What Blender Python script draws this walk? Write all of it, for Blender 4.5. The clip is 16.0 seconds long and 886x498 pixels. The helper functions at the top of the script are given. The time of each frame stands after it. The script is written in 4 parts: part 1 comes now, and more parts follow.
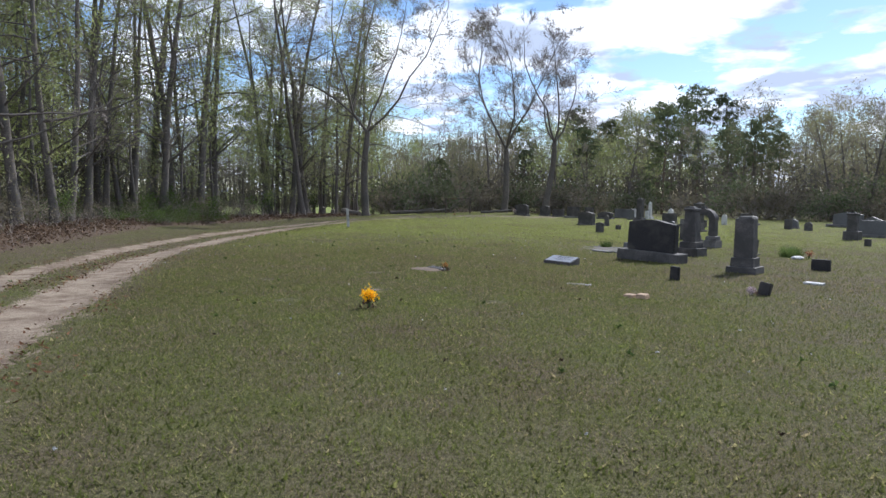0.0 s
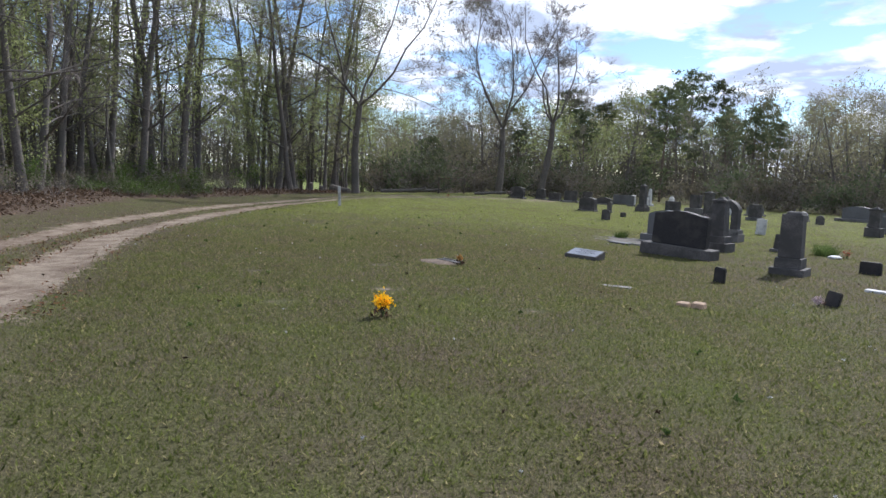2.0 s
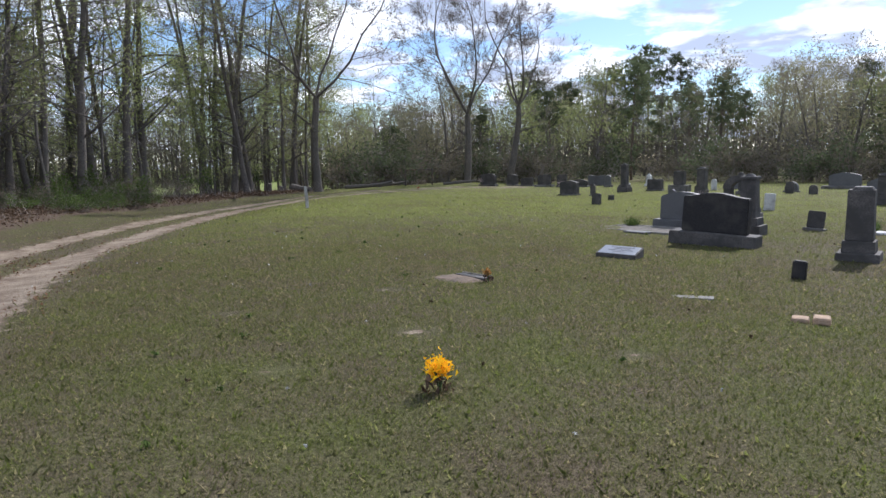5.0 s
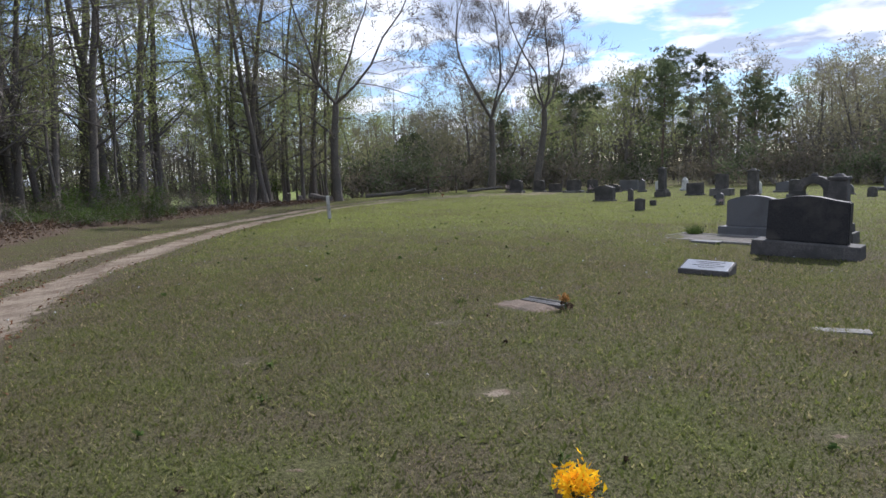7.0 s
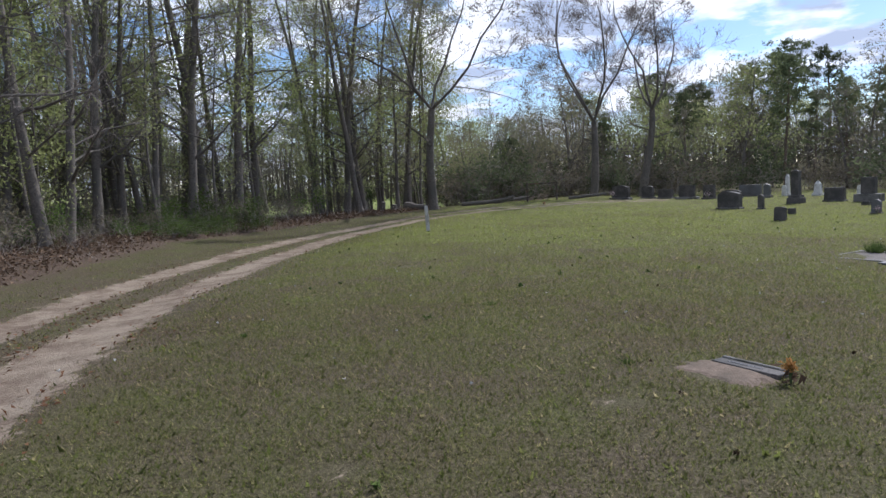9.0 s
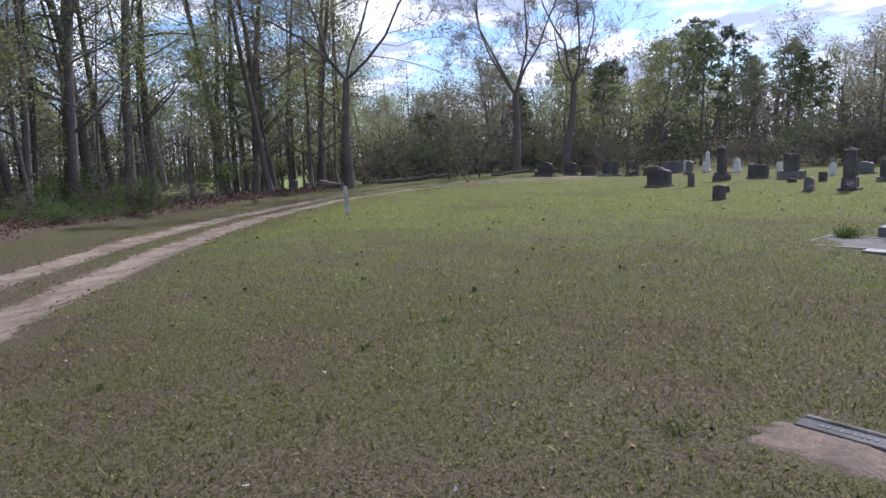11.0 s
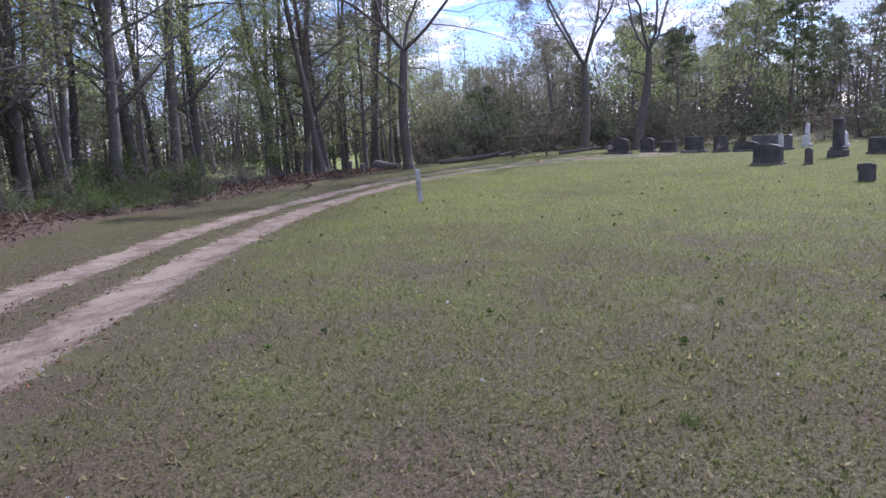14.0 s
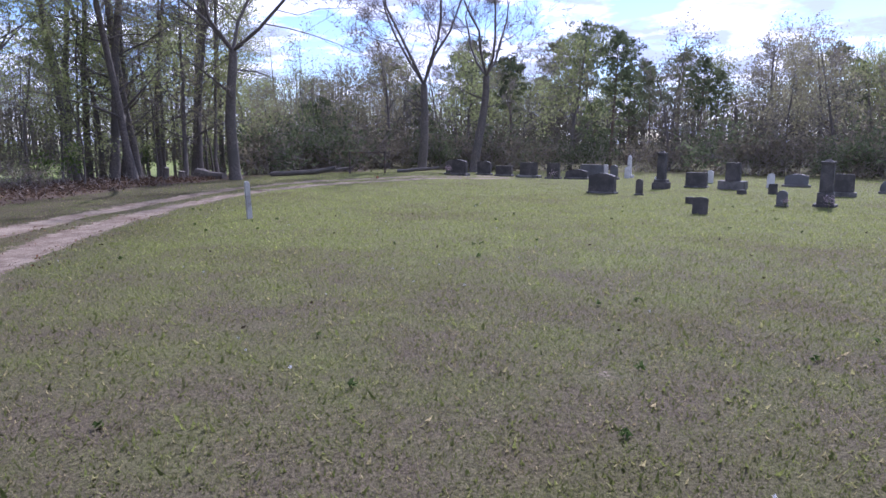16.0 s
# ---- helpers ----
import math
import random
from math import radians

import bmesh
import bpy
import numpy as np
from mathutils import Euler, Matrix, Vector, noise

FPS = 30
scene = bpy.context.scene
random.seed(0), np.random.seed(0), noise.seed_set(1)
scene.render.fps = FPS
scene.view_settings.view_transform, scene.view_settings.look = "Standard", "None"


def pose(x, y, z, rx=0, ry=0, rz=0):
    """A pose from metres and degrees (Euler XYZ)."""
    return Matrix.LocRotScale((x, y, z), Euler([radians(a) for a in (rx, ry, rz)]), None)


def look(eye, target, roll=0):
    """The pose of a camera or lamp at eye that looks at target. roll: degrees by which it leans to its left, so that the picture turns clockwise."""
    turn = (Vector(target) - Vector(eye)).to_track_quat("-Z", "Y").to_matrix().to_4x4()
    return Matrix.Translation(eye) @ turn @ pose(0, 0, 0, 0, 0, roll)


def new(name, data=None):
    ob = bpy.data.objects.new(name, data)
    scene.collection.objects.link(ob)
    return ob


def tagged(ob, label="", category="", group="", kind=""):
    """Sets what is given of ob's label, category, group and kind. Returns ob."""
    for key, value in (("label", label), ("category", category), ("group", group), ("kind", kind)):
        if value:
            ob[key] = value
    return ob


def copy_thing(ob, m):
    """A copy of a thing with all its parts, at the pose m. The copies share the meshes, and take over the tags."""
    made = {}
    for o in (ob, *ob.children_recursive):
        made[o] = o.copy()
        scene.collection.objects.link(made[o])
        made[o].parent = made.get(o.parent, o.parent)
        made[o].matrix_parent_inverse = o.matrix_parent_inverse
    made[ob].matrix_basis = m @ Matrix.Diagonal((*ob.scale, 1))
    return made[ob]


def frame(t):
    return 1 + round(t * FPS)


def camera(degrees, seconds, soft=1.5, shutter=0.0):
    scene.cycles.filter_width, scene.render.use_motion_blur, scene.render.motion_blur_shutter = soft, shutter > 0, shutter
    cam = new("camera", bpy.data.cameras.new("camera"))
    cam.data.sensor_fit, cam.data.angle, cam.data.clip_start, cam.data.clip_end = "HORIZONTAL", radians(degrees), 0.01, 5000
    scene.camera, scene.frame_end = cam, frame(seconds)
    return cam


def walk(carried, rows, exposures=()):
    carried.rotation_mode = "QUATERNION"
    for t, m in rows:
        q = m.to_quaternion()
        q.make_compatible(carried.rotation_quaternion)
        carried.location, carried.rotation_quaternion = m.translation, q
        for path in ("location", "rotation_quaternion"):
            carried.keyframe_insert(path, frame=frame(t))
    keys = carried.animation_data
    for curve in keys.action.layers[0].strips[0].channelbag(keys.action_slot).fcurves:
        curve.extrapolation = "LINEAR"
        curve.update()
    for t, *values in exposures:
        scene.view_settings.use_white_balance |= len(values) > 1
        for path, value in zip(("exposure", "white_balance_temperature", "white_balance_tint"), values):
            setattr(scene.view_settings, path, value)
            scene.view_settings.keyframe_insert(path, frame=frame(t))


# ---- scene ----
cam = camera(66.9, 16.0)
PATH = [
    (0, (0.586, 1.068, 1.516), (0.396, 3.052, 1.351), 0.3),
    (0.5, (0.422, 1.44, 1.572), (0.24, 3.43, 1.501), 0.9),
    (1, (0.224, 1.872, 1.579), (0.098, 3.865, 1.469), -1.6),
    (1.5, (0.09, 2.362, 1.575), (-0.199, 4.332, 1.378), -1.8),
    (2, (-0.104, 2.747, 1.559), (-0.245, 4.729, 1.332), 2.2),
    (2.5, (-0.243, 3.083, 1.58), (-0.317, 5.05, 1.221), 1.0),
    (3, (-0.428, 3.518, 1.565), (-0.459, 5.502, 1.314), -1.6),
    (3.5, (-0.683, 3.886, 1.504), (-0.581, 5.866, 1.241), 2.5),
    (4, (-0.867, 4.231, 1.534), (-0.781, 6.209, 1.251), -1.0),
    (4.5, (-0.976, 4.684, 1.613), (-1.035, 6.667, 1.358), -4.9),
    (4.7, (-1.028, 4.849, 1.625), (-1.04, 6.832, 1.367), -1.6),
    (6.8, (-1.622, 6.641, 1.596), (-1.679, 8.626, 1.357), -1.5),
    (7, (-1.659, 6.869, 1.556), (-1.731, 8.854, 1.323), -2.2),
    (7.5, (-1.763, 7.301, 1.583), (-1.705, 9.287, 1.359), -1.7),
    (8, (-1.935, 7.732, 1.591), (-1.656, 9.689, 1.288), -0.6),
    (8.5, (-2.154, 8.272, 1.609), (-2.269, 10.263, 1.463), -1.6),
    (9, (-2.301, 8.837, 1.64), (-2.639, 10.798, 1.436), -2.9),
    (11.5, (-3.012, 11.335, 1.709), (-2.86, 13.305, 1.397), -2.6),
    (12, (-3.166, 11.801, 1.738), (-2.446, 13.631, 1.374), -0.6),
    (12.5, (-3.431, 12.292, 1.716), (-3.353, 14.27, 1.43), -3.1),
    (13, (-3.644, 12.779, 1.757), (-3.772, 14.756, 1.482), -1.9),
    (13.5, (-3.901, 13.211, 1.709), (-4.041, 15.19, 1.46), -1.3),
    (14, (-4.111, 13.719, 1.714), (-4.333, 15.677, 1.37), -3.7),
    (14.5, (-4.281, 14.109, 1.668), (-4.513, 16.073, 1.369), 0.8),
    (15, (-4.376, 14.527, 1.658), (-4.571, 16.485, 1.304), -0.6),
    (15.5, (-4.371, 15.017, 1.701), (-4.333, 16.988, 1.364), -2.6),
    (15.8, (-4.384, 15.231, 1.686), (-4.276, 17.2, 1.352), -1.8),
    (16, (-4.413, 15.418, 1.65), (-4.129, 17.373, 1.337), -0.0),
]
walk(cam, [(t, look(e, a, r)) for t, e, a, r in PATH],
     exposures=[(0, 0.0, 5750, 13), (4.5, 0.0, 5800, 15), (8.5, -0.18, 5750, 15), (11.5, 0.08, 5500, 24), (14.0, 0.24, 5300, 30), (16.0, 0.28, 5200, 33)])


# ---- world, sun, exposure ----
SUN_AZ, SUN_EL = 38.0, 42.0   # degrees clockwise from +y, degrees above the horizon
world = bpy.data.worlds.new("sky")
scene.world = world
world.use_nodes = True
wt = world.node_tree
wt.nodes.clear()


def wn(kind, **kw):
    n = wt.nodes.new(kind)
    for k, v in kw.items():
        n.inputs[k].default_value = v
    return n


w_out = wn("ShaderNodeOutputWorld")
sky = wt.nodes.new("ShaderNodeTexSky")
sky.sky_type, sky.sun_disc = "NISHITA", False
sky.sun_elevation, sky.sun_rotation = radians(SUN_EL), radians(SUN_AZ)
sky.air_density, sky.dust_density, sky.ozone_density = 1.0, 0.2, 2.5
bg_sky = wn("ShaderNodeBackground", Strength=0.145)
wt.links.new(sky.outputs[0], bg_sky.inputs[0])
w_tc = wn("ShaderNodeTexCoord")
w_sep = wn("ShaderNodeSeparateXYZ")
wt.links.new(w_tc.outputs["Generated"], w_sep.inputs[0])


def wmath(op, a, b):
    n = wt.nodes.new("ShaderNodeMath")
    n.operation = op
    for i, v in enumerate((a, b)):
        if isinstance(v, (int, float)):
            n.inputs[i].default_value = v
        else:
            wt.links.new(v, n.inputs[i])
    return n.outputs[0]


w_h = wmath("ADD", wmath("MAXIMUM", w_sep.outputs[2], 0.0), 0.16)
w_cx = wmath("DIVIDE", w_sep.outputs[0], w_h)
w_cy = wmath("DIVIDE", w_sep.outputs[1], w_h)
w_com = wn("ShaderNodeCombineXYZ", Z=3.4)
wt.links.new(w_cx, w_com.inputs[0])
wt.links.new(w_cy, w_com.inputs[1])
w_no = wn("ShaderNodeTexNoise", Scale=1.9, Detail=10.0, Roughness=0.55)
wt.links.new(w_com.outputs[0], w_no.inputs["Vector"])
w_ramp = wt.nodes.new("ShaderNodeValToRGB")
w_ramp.color_ramp.elements[0].position, w_ramp.color_ramp.elements[1].position = 0.45, 0.53
wt.links.new(w_no.outputs[0], w_ramp.inputs[0])
w_no2 = wn("ShaderNodeTexNoise", Scale=3.1, Detail=6.0, Roughness=0.5)
wt.links.new(w_com.outputs[0], w_no2.inputs["Vector"])
w_ramp2 = wt.nodes.new("ShaderNodeValToRGB")
w_ramp2.color_ramp.elements[0].position, w_ramp2.color_ramp.elements[1].position = 0.44, 0.59
w_ramp2.color_ramp.elements[0].color = (0.42, 0.47, 0.56, 1)
w_ramp2.color_ramp.elements[1].color = (1.0, 1.0, 1.0, 1)
wt.links.new(w_no2.outputs[0], w_ramp2.inputs[0])
bg_cloud = wn("ShaderNodeBackground", Strength=1.55)
wt.links.new(w_ramp2.outputs[0], bg_cloud.inputs[0])
w_mix = wn("ShaderNodeMixShader")
wt.links.new(w_ramp.outputs[0], w_mix.inputs[0])
wt.links.new(bg_sky.outputs[0], w_mix.inputs[1])
wt.links.new(bg_cloud.outputs[0], w_mix.inputs[2])
wt.links.new(w_mix.outputs[0], w_out.inputs[0])

sun_data = bpy.data.lights.new("sun", "SUN")
sun_data.energy, sun_data.angle, sun_data.color = 4.9, radians(0.6), (1.0, 0.94, 0.84)
sun = new("sun", sun_data)
_az, _el = radians(SUN_AZ), radians(SUN_EL)
_to = Vector((math.sin(_az) * math.cos(_el), math.cos(_az) * math.cos(_el), math.sin(_el)))
sun.matrix_world = look(_to * 200, (0, 0, 0))


# ---- materials ----
def node_mat(name):
    m = bpy.data.materials.new(name)
    m.use_nodes = True
    t = m.node_tree
    t.nodes.clear()
    out = t.nodes.new("ShaderNodeOutputMaterial")
    return m, t, out


def nd(t, kind, **kw):
    n = t.nodes.new(kind)
    for k, v in kw.items():
        n.inputs[k].default_value = v
    return n


def c4(c):
    return (c[0], c[1], c[2], 1)


def ramp(t, src, stops):
    r = t.nodes.new("ShaderNodeValToRGB")
    e = r.color_ramp.elements
    while len(e) < len(stops):
        e.new(0.5)
    for i, (p, c) in enumerate(stops):
        e[i].position, e[i].color = p, c4(c)
    t.links.new(src, r.inputs[0])
    return r.outputs[0]


def mixc(t, fac, a, b, blend="MIX"):
    n = t.nodes.new("ShaderNodeMix")
    n.data_type, n.blend_type = "RGBA", blend
    for i, v in ((0, fac), (6, a), (7, b)):
        if isinstance(v, (int, float)):
            n.inputs[i].default_value = v
        elif isinstance(v, tuple):
            n.inputs[i].default_value = c4(v)
        else:
            t.links.new(v, n.inputs[i])
    return n.outputs[2]


def noise_of(t, vec, scale, detail=4.0, rough=0.55):
    n = nd(t, "ShaderNodeTexNoise", Scale=scale, Detail=detail, Roughness=rough)
    t.links.new(vec, n.inputs["Vector"])
    return n.outputs[0]


def surface(name, dark, light, stain, coarse, fine, rough=0.8, bump=0.3, stain_at=0.6, spec=0.5):
    """Two scales of colour and a fine relief; coarse and fine are noise scales per metre."""
    m, t, out = node_mat(name)
    tc = nd(t, "ShaderNodeTexCoord")
    oi = nd(t, "ShaderNodeObjectInfo")
    vm = t.nodes.new("ShaderNodeVectorMath")
    vm.operation = "MULTIPLY_ADD"
    vm.inputs[1].default_value = (1, 1, 1)
    t.links.new(tc.outputs["Object"], vm.inputs[0])
    sc = t.nodes.new("ShaderNodeMath")
    sc.operation = "MULTIPLY"
    sc.inputs[1].default_value = 37.0
    t.links.new(oi.outputs["Random"], sc.inputs[0])
    t.links.new(sc.outputs[0], vm.inputs[2])
    v = vm.outputs[0]
    a = noise_of(t, v, coarse, 5.0)
    f = noise_of(t, v, fine, 3.0, 0.7)
    base = ramp(t, f, [(0.3, dark), (0.7, light)])
    st = ramp(t, a, [(stain_at - 0.12, (0, 0, 0)), (stain_at + 0.08, (1, 1, 1))])
    col = mixc(t, st, base, stain)
    b = nd(t, "ShaderNodeBsdfPrincipled", Roughness=rough)
    b.inputs["Specular IOR Level"].default_value = spec
    t.links.new(col, b.inputs["Base Color"])
    bp = nd(t, "ShaderNodeBump", Strength=bump, Distance=0.01)
    t.links.new(f, bp.inputs["Height"])
    t.links.new(bp.outputs[0], b.inputs["Normal"])
    t.links.new(b.outputs[0], out.inputs[0])
    return m


def leafy(name, a, b, through_light=0.45, per="island"):
    """Leaf colour that varies leaf by leaf; part of the light passes through."""
    m, t, out = node_mat(name)
    g = nd(t, "ShaderNodeNewGeometry")
    oi = nd(t, "ShaderNodeObjectInfo")
    col = ramp(t, g.outputs["Random Per Island"], [(0.0, a), (1.0, b)])
    hs = nd(t, "ShaderNodeHueSaturation")
    mr = nd(t, "ShaderNodeMapRange")
    mr.inputs[3].default_value, mr.inputs[4].default_value = 0.7, 1.25
    t.links.new(oi.outputs["Random"], mr.inputs[0])
    t.links.new(mr.outputs[0], hs.inputs["Value"])
    t.links.new(col, hs.inputs["Color"])
    d = nd(t, "ShaderNodeBsdfDiffuse")
    tr = nd(t, "ShaderNodeBsdfTranslucent")
    mx = nd(t, "ShaderNodeMixShader", Fac=through_light)
    t.links.new(hs.outputs[0], d.inputs[0])
    t.links.new(hs.outputs[0], tr.inputs[0])
    t.links.new(d.outputs[0], mx.inputs[1])
    t.links.new(tr.outputs[0], mx.inputs[2])
    t.links.new(mx.outputs[0], out.inputs[0])
    return m


def patch_color(t, blade=False):
    """Turf colour by place and by blade: green, straw and reddish dormant grass mixed."""
    g = nd(t, "ShaderNodeNewGeometry")
    p = g.outputs["Position"]
    big = noise_of(t, p, 0.22, 4.0, 0.6)
    mid = noise_of(t, p, 0.8, 7.0, 0.72)
    fine = noise_of(t, p, 42.0, 5.0, 0.8)
    pick = g.outputs["Random Per Island"] if blade else noise_of(t, p, 90.0, 3.0, 0.75)
    green = ramp(t, fine, [(0.36, (0.050, 0.060, 0.018)), (0.64, (0.180, 0.205, 0.068))])
    straw = ramp(t, fine, [(0.36, (0.050, 0.042, 0.027)), (0.64, (0.225, 0.192, 0.130))])
    red = ramp(t, fine, [(0.36, (0.045, 0.032, 0.020)), (0.64, (0.165, 0.120, 0.078))])

    def add(a, b, k):
        n = t.nodes.new("ShaderNodeMath")
        n.operation = "MULTIPLY_ADD"
        n.inputs[1].default_value = k
        t.links.new(b, n.inputs[0])
        t.links.new(a, n.inputs[2])
        return n.outputs[0]

    half = t.nodes.new("ShaderNodeValue")
    half.outputs[0].default_value = -0.03 if blade else 0.14
    g_half = half.outputs[0]
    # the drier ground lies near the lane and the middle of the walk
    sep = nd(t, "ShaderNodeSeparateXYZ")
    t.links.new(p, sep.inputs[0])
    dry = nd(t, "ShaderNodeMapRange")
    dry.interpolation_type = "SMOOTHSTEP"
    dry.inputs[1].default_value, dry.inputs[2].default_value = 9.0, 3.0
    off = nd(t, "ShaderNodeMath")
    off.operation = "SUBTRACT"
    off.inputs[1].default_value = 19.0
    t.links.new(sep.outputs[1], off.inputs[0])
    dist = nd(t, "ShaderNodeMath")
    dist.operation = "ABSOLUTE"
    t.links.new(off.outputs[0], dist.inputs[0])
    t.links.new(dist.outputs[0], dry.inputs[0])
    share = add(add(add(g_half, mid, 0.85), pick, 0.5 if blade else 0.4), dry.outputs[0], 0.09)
    # past the walk the turf is greener, with sunlit brightness painted into its colour
    sunlit_far = nd(t, "ShaderNodeMapRange")
    sunlit_far.interpolation_type = "SMOOTHSTEP"
    sunlit_far.inputs[1].default_value, sunlit_far.inputs[2].default_value = 12.0, 31.0
    t.links.new(sep.outputs[1], sunlit_far.inputs[0])
    sunlit_green = ramp(t, fine, [(0.36, (0.118, 0.135, 0.042)), (0.64, (0.262, 0.29, 0.10))])
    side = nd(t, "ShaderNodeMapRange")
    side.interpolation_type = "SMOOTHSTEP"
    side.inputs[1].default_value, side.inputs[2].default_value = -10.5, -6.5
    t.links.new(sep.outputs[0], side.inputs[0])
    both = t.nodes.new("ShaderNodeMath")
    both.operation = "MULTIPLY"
    t.links.new(sunlit_far.outputs[0], both.inputs[0])
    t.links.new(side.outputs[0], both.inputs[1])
    green = mixc(t, both.outputs[0], green, sunlit_green)
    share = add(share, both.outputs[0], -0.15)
    f1 = ramp(t, share, [(0.60, (0, 0, 0)), (0.90, (1, 1, 1))])
    col = mixc(t, f1, green, straw)
    f2 = ramp(t, big, [(0.50, (0, 0, 0)), (0.66, (1, 1, 1))])
    f2b = mixc(t, 0.2 if blade else 0.4, (0.0, 0.0, 0.0), f2)
    return g, p, mixc(t, f2b, col, red), fine, mid


def ground_material():
    m, t, out = node_mat("turf_and_dirt")
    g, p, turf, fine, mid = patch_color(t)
    at = t.nodes.new("ShaderNodeAttribute")
    at.attribute_name = "cover"
    sep = nd(t, "ShaderNodeSeparateColor")
    t.links.new(at.outputs["Color"], sep.inputs[0])
    rag = noise_of(t, p, 2.3, 10.0, 0.82)

    def edge(channel, lo, hi):
        a = t.nodes.new("ShaderNodeMath")
        a.operation = "MULTIPLY_ADD"
        a.inputs[1].default_value = 1.25
        t.links.new(rag, a.inputs[0])
        t.links.new(channel, a.inputs[2])
        return ramp(t, a.outputs[0], [(lo, (0, 0, 0)), (hi, (1, 1, 1))])

    coarse = noise_of(t, p, 1.7, 8.0, 0.75)
    sand = ramp(t, fine, [(0.3, (0.19, 0.148, 0.104)), (0.7, (0.38, 0.315, 0.235))])
    clay = ramp(t, fine, [(0.3, (0.095, 0.066, 0.046)), (0.7, (0.21, 0.155, 0.112))])
    dirt = mixc(t, ramp(t, coarse, [(0.42, (0, 0, 0)), (0.6, (1, 1, 1))]), sand, clay)
    lit1 = ramp(t, noise_of(t, p, 22.0, 4.0, 0.8), [(0.3, (0.055, 0.039, 0.028)), (0.7, (0.165, 0.12, 0.088))])
    turf = mixc(t, 1.0, turf, (0.70, 0.655, 0.62), "MULTIPLY")   # thatch under the blades
    col = mixc(t, edge(sep.outputs[1], 0.95, 1.08), turf, lit1)
    col = mixc(t, edge(sep.outputs[0], 0.95, 1.08), col, dirt)
    lawn = ramp(t, fine, [(0.3, (0.15, 0.19, 0.05)), (0.7, (0.27, 0.30, 0.10))])
    col = mixc(t, edge(sep.outputs[2], 0.95, 1.05), col, lawn)
    b = nd(t, "ShaderNodeBsdfPrincipled", Roughness=0.95)
    b.inputs["Specular IOR Level"].default_value = 0.15
    t.links.new(col, b.inputs["Base Color"])
    bp = nd(t, "ShaderNodeBump", Strength=0.7, Distance=0.03)
    h = noise_of(t, p, 30.0, 4.0, 0.75)
    t.links.new(h, bp.inputs["Height"])
    t.links.new(bp.outputs[0], b.inputs["Normal"])
    t.links.new(b.outputs[0], out.inputs[0])
    return m


def blade_material():
    m, t, out = node_mat("grass_blades")
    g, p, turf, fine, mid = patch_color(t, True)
    v = ramp(t, g.outputs["Random Per Island"], [(0.0, (0.8, 0.82, 0.7)), (0.6, (1.35, 1.4, 1.15)), (1.0, (2.2, 2.2, 1.8))])
    col = mixc(t, 1.0, turf, v, "MULTIPLY")
    d = nd(t, "ShaderNodeBsdfDiffuse")
    up = nd(t, "ShaderNodeCombineXYZ", Z=1.0)   # a tuft is lit as the soft surface it makes
    t.links.new(up.outputs[0], d.inputs["Normal"])
    tr = nd(t, "ShaderNodeBsdfTranslucent")
    mx = nd(t, "ShaderNodeMixShader", Fac=0.45)
    t.links.new(col, d.inputs[0])
    t.links.new(col, tr.inputs[0])
    t.links.new(d.outputs[0], mx.inputs[1])
    t.links.new(tr.outputs[0], mx.inputs[2])
    t.links.new(mx.outputs[0], out.inputs[0])
    return m


M_GROUND = ground_material()
M_BLADE = blade_material()
M_BARK = surface("bark", (0.055, 0.047, 0.04), (0.185, 0.16, 0.135), (0.095, 0.088, 0.075), 1.2, 14.0, 0.9, 0.9)
M_PINEBARK = surface("pine_bark", (0.06, 0.045, 0.035), (0.18, 0.125, 0.09), (0.10, 0.08, 0.065), 1.2, 10.0, 0.9, 0.9)
M_TWIG = surface("grey_twig", (0.17, 0.145, 0.125), (0.32, 0.285, 0.25), (0.23, 0.18, 0.15), 1.0, 20.0, 0.9, 0.3)
M_SPRING = leafy("spring_leaves", (0.22, 0.25, 0.09), (0.44, 0.48, 0.21), 0.6)
M_OLIVE = leafy("olive_buds", (0.20, 0.19, 0.10), (0.38, 0.36, 0.21), 0.5)
M_PINE = leafy("pine_needles", (0.065, 0.085, 0.045), (0.165, 0.19, 0.10), 0.45)
M_BUSH = leafy("undergrowth_leaves", (0.05, 0.085, 0.025), (0.16, 0.21, 0.065), 0.4)
M_BRUSH = leafy("dull_brush_leaves", (0.11, 0.098, 0.066), (0.25, 0.225, 0.155), 0.45)
M_LITTER = leafy("dead_leaves", (0.07, 0.045, 0.03), (0.22, 0.155, 0.105), 0.15)
M_BLACK = surface("black_weathered_granite", (0.014, 0.013, 0.014), (0.042, 0.039, 0.038), (0.065, 0.057, 0.05), 2.2, 60.0, 0.6, 0.25, 0.58, 0.25)
M_DARK = surface("dark_stained_marble", (0.045, 0.04, 0.038), (0.15, 0.135, 0.12), (0.05, 0.046, 0.042), 3.0, 40.0, 0.8, 0.5, 0.5)
M_GREY = surface("grey_granite", (0.07, 0.069, 0.07), (0.155, 0.152, 0.153), (0.08, 0.077, 0.075), 1.8, 90.0, 0.6, 0.25, 0.62)
M_BASE = surface("weathered_base_stone", (0.08, 0.074, 0.068), (0.22, 0.205, 0.185), (0.06, 0.056, 0.048), 3.0, 50.0, 0.85, 0.5)
M_WHITE = surface("white_marble", (0.42, 0.41, 0.39), (0.66, 0.65, 0.62), (0.28, 0.27, 0.25), 3.5, 50.0, 0.7, 0.3, 0.62)
M_BRONZE = surface("polished_marker_face", (0.16, 0.17, 0.19), (0.30, 0.31, 0.33), (0.22, 0.23, 0.24), 3.0, 60.0, 0.32, 0.1)
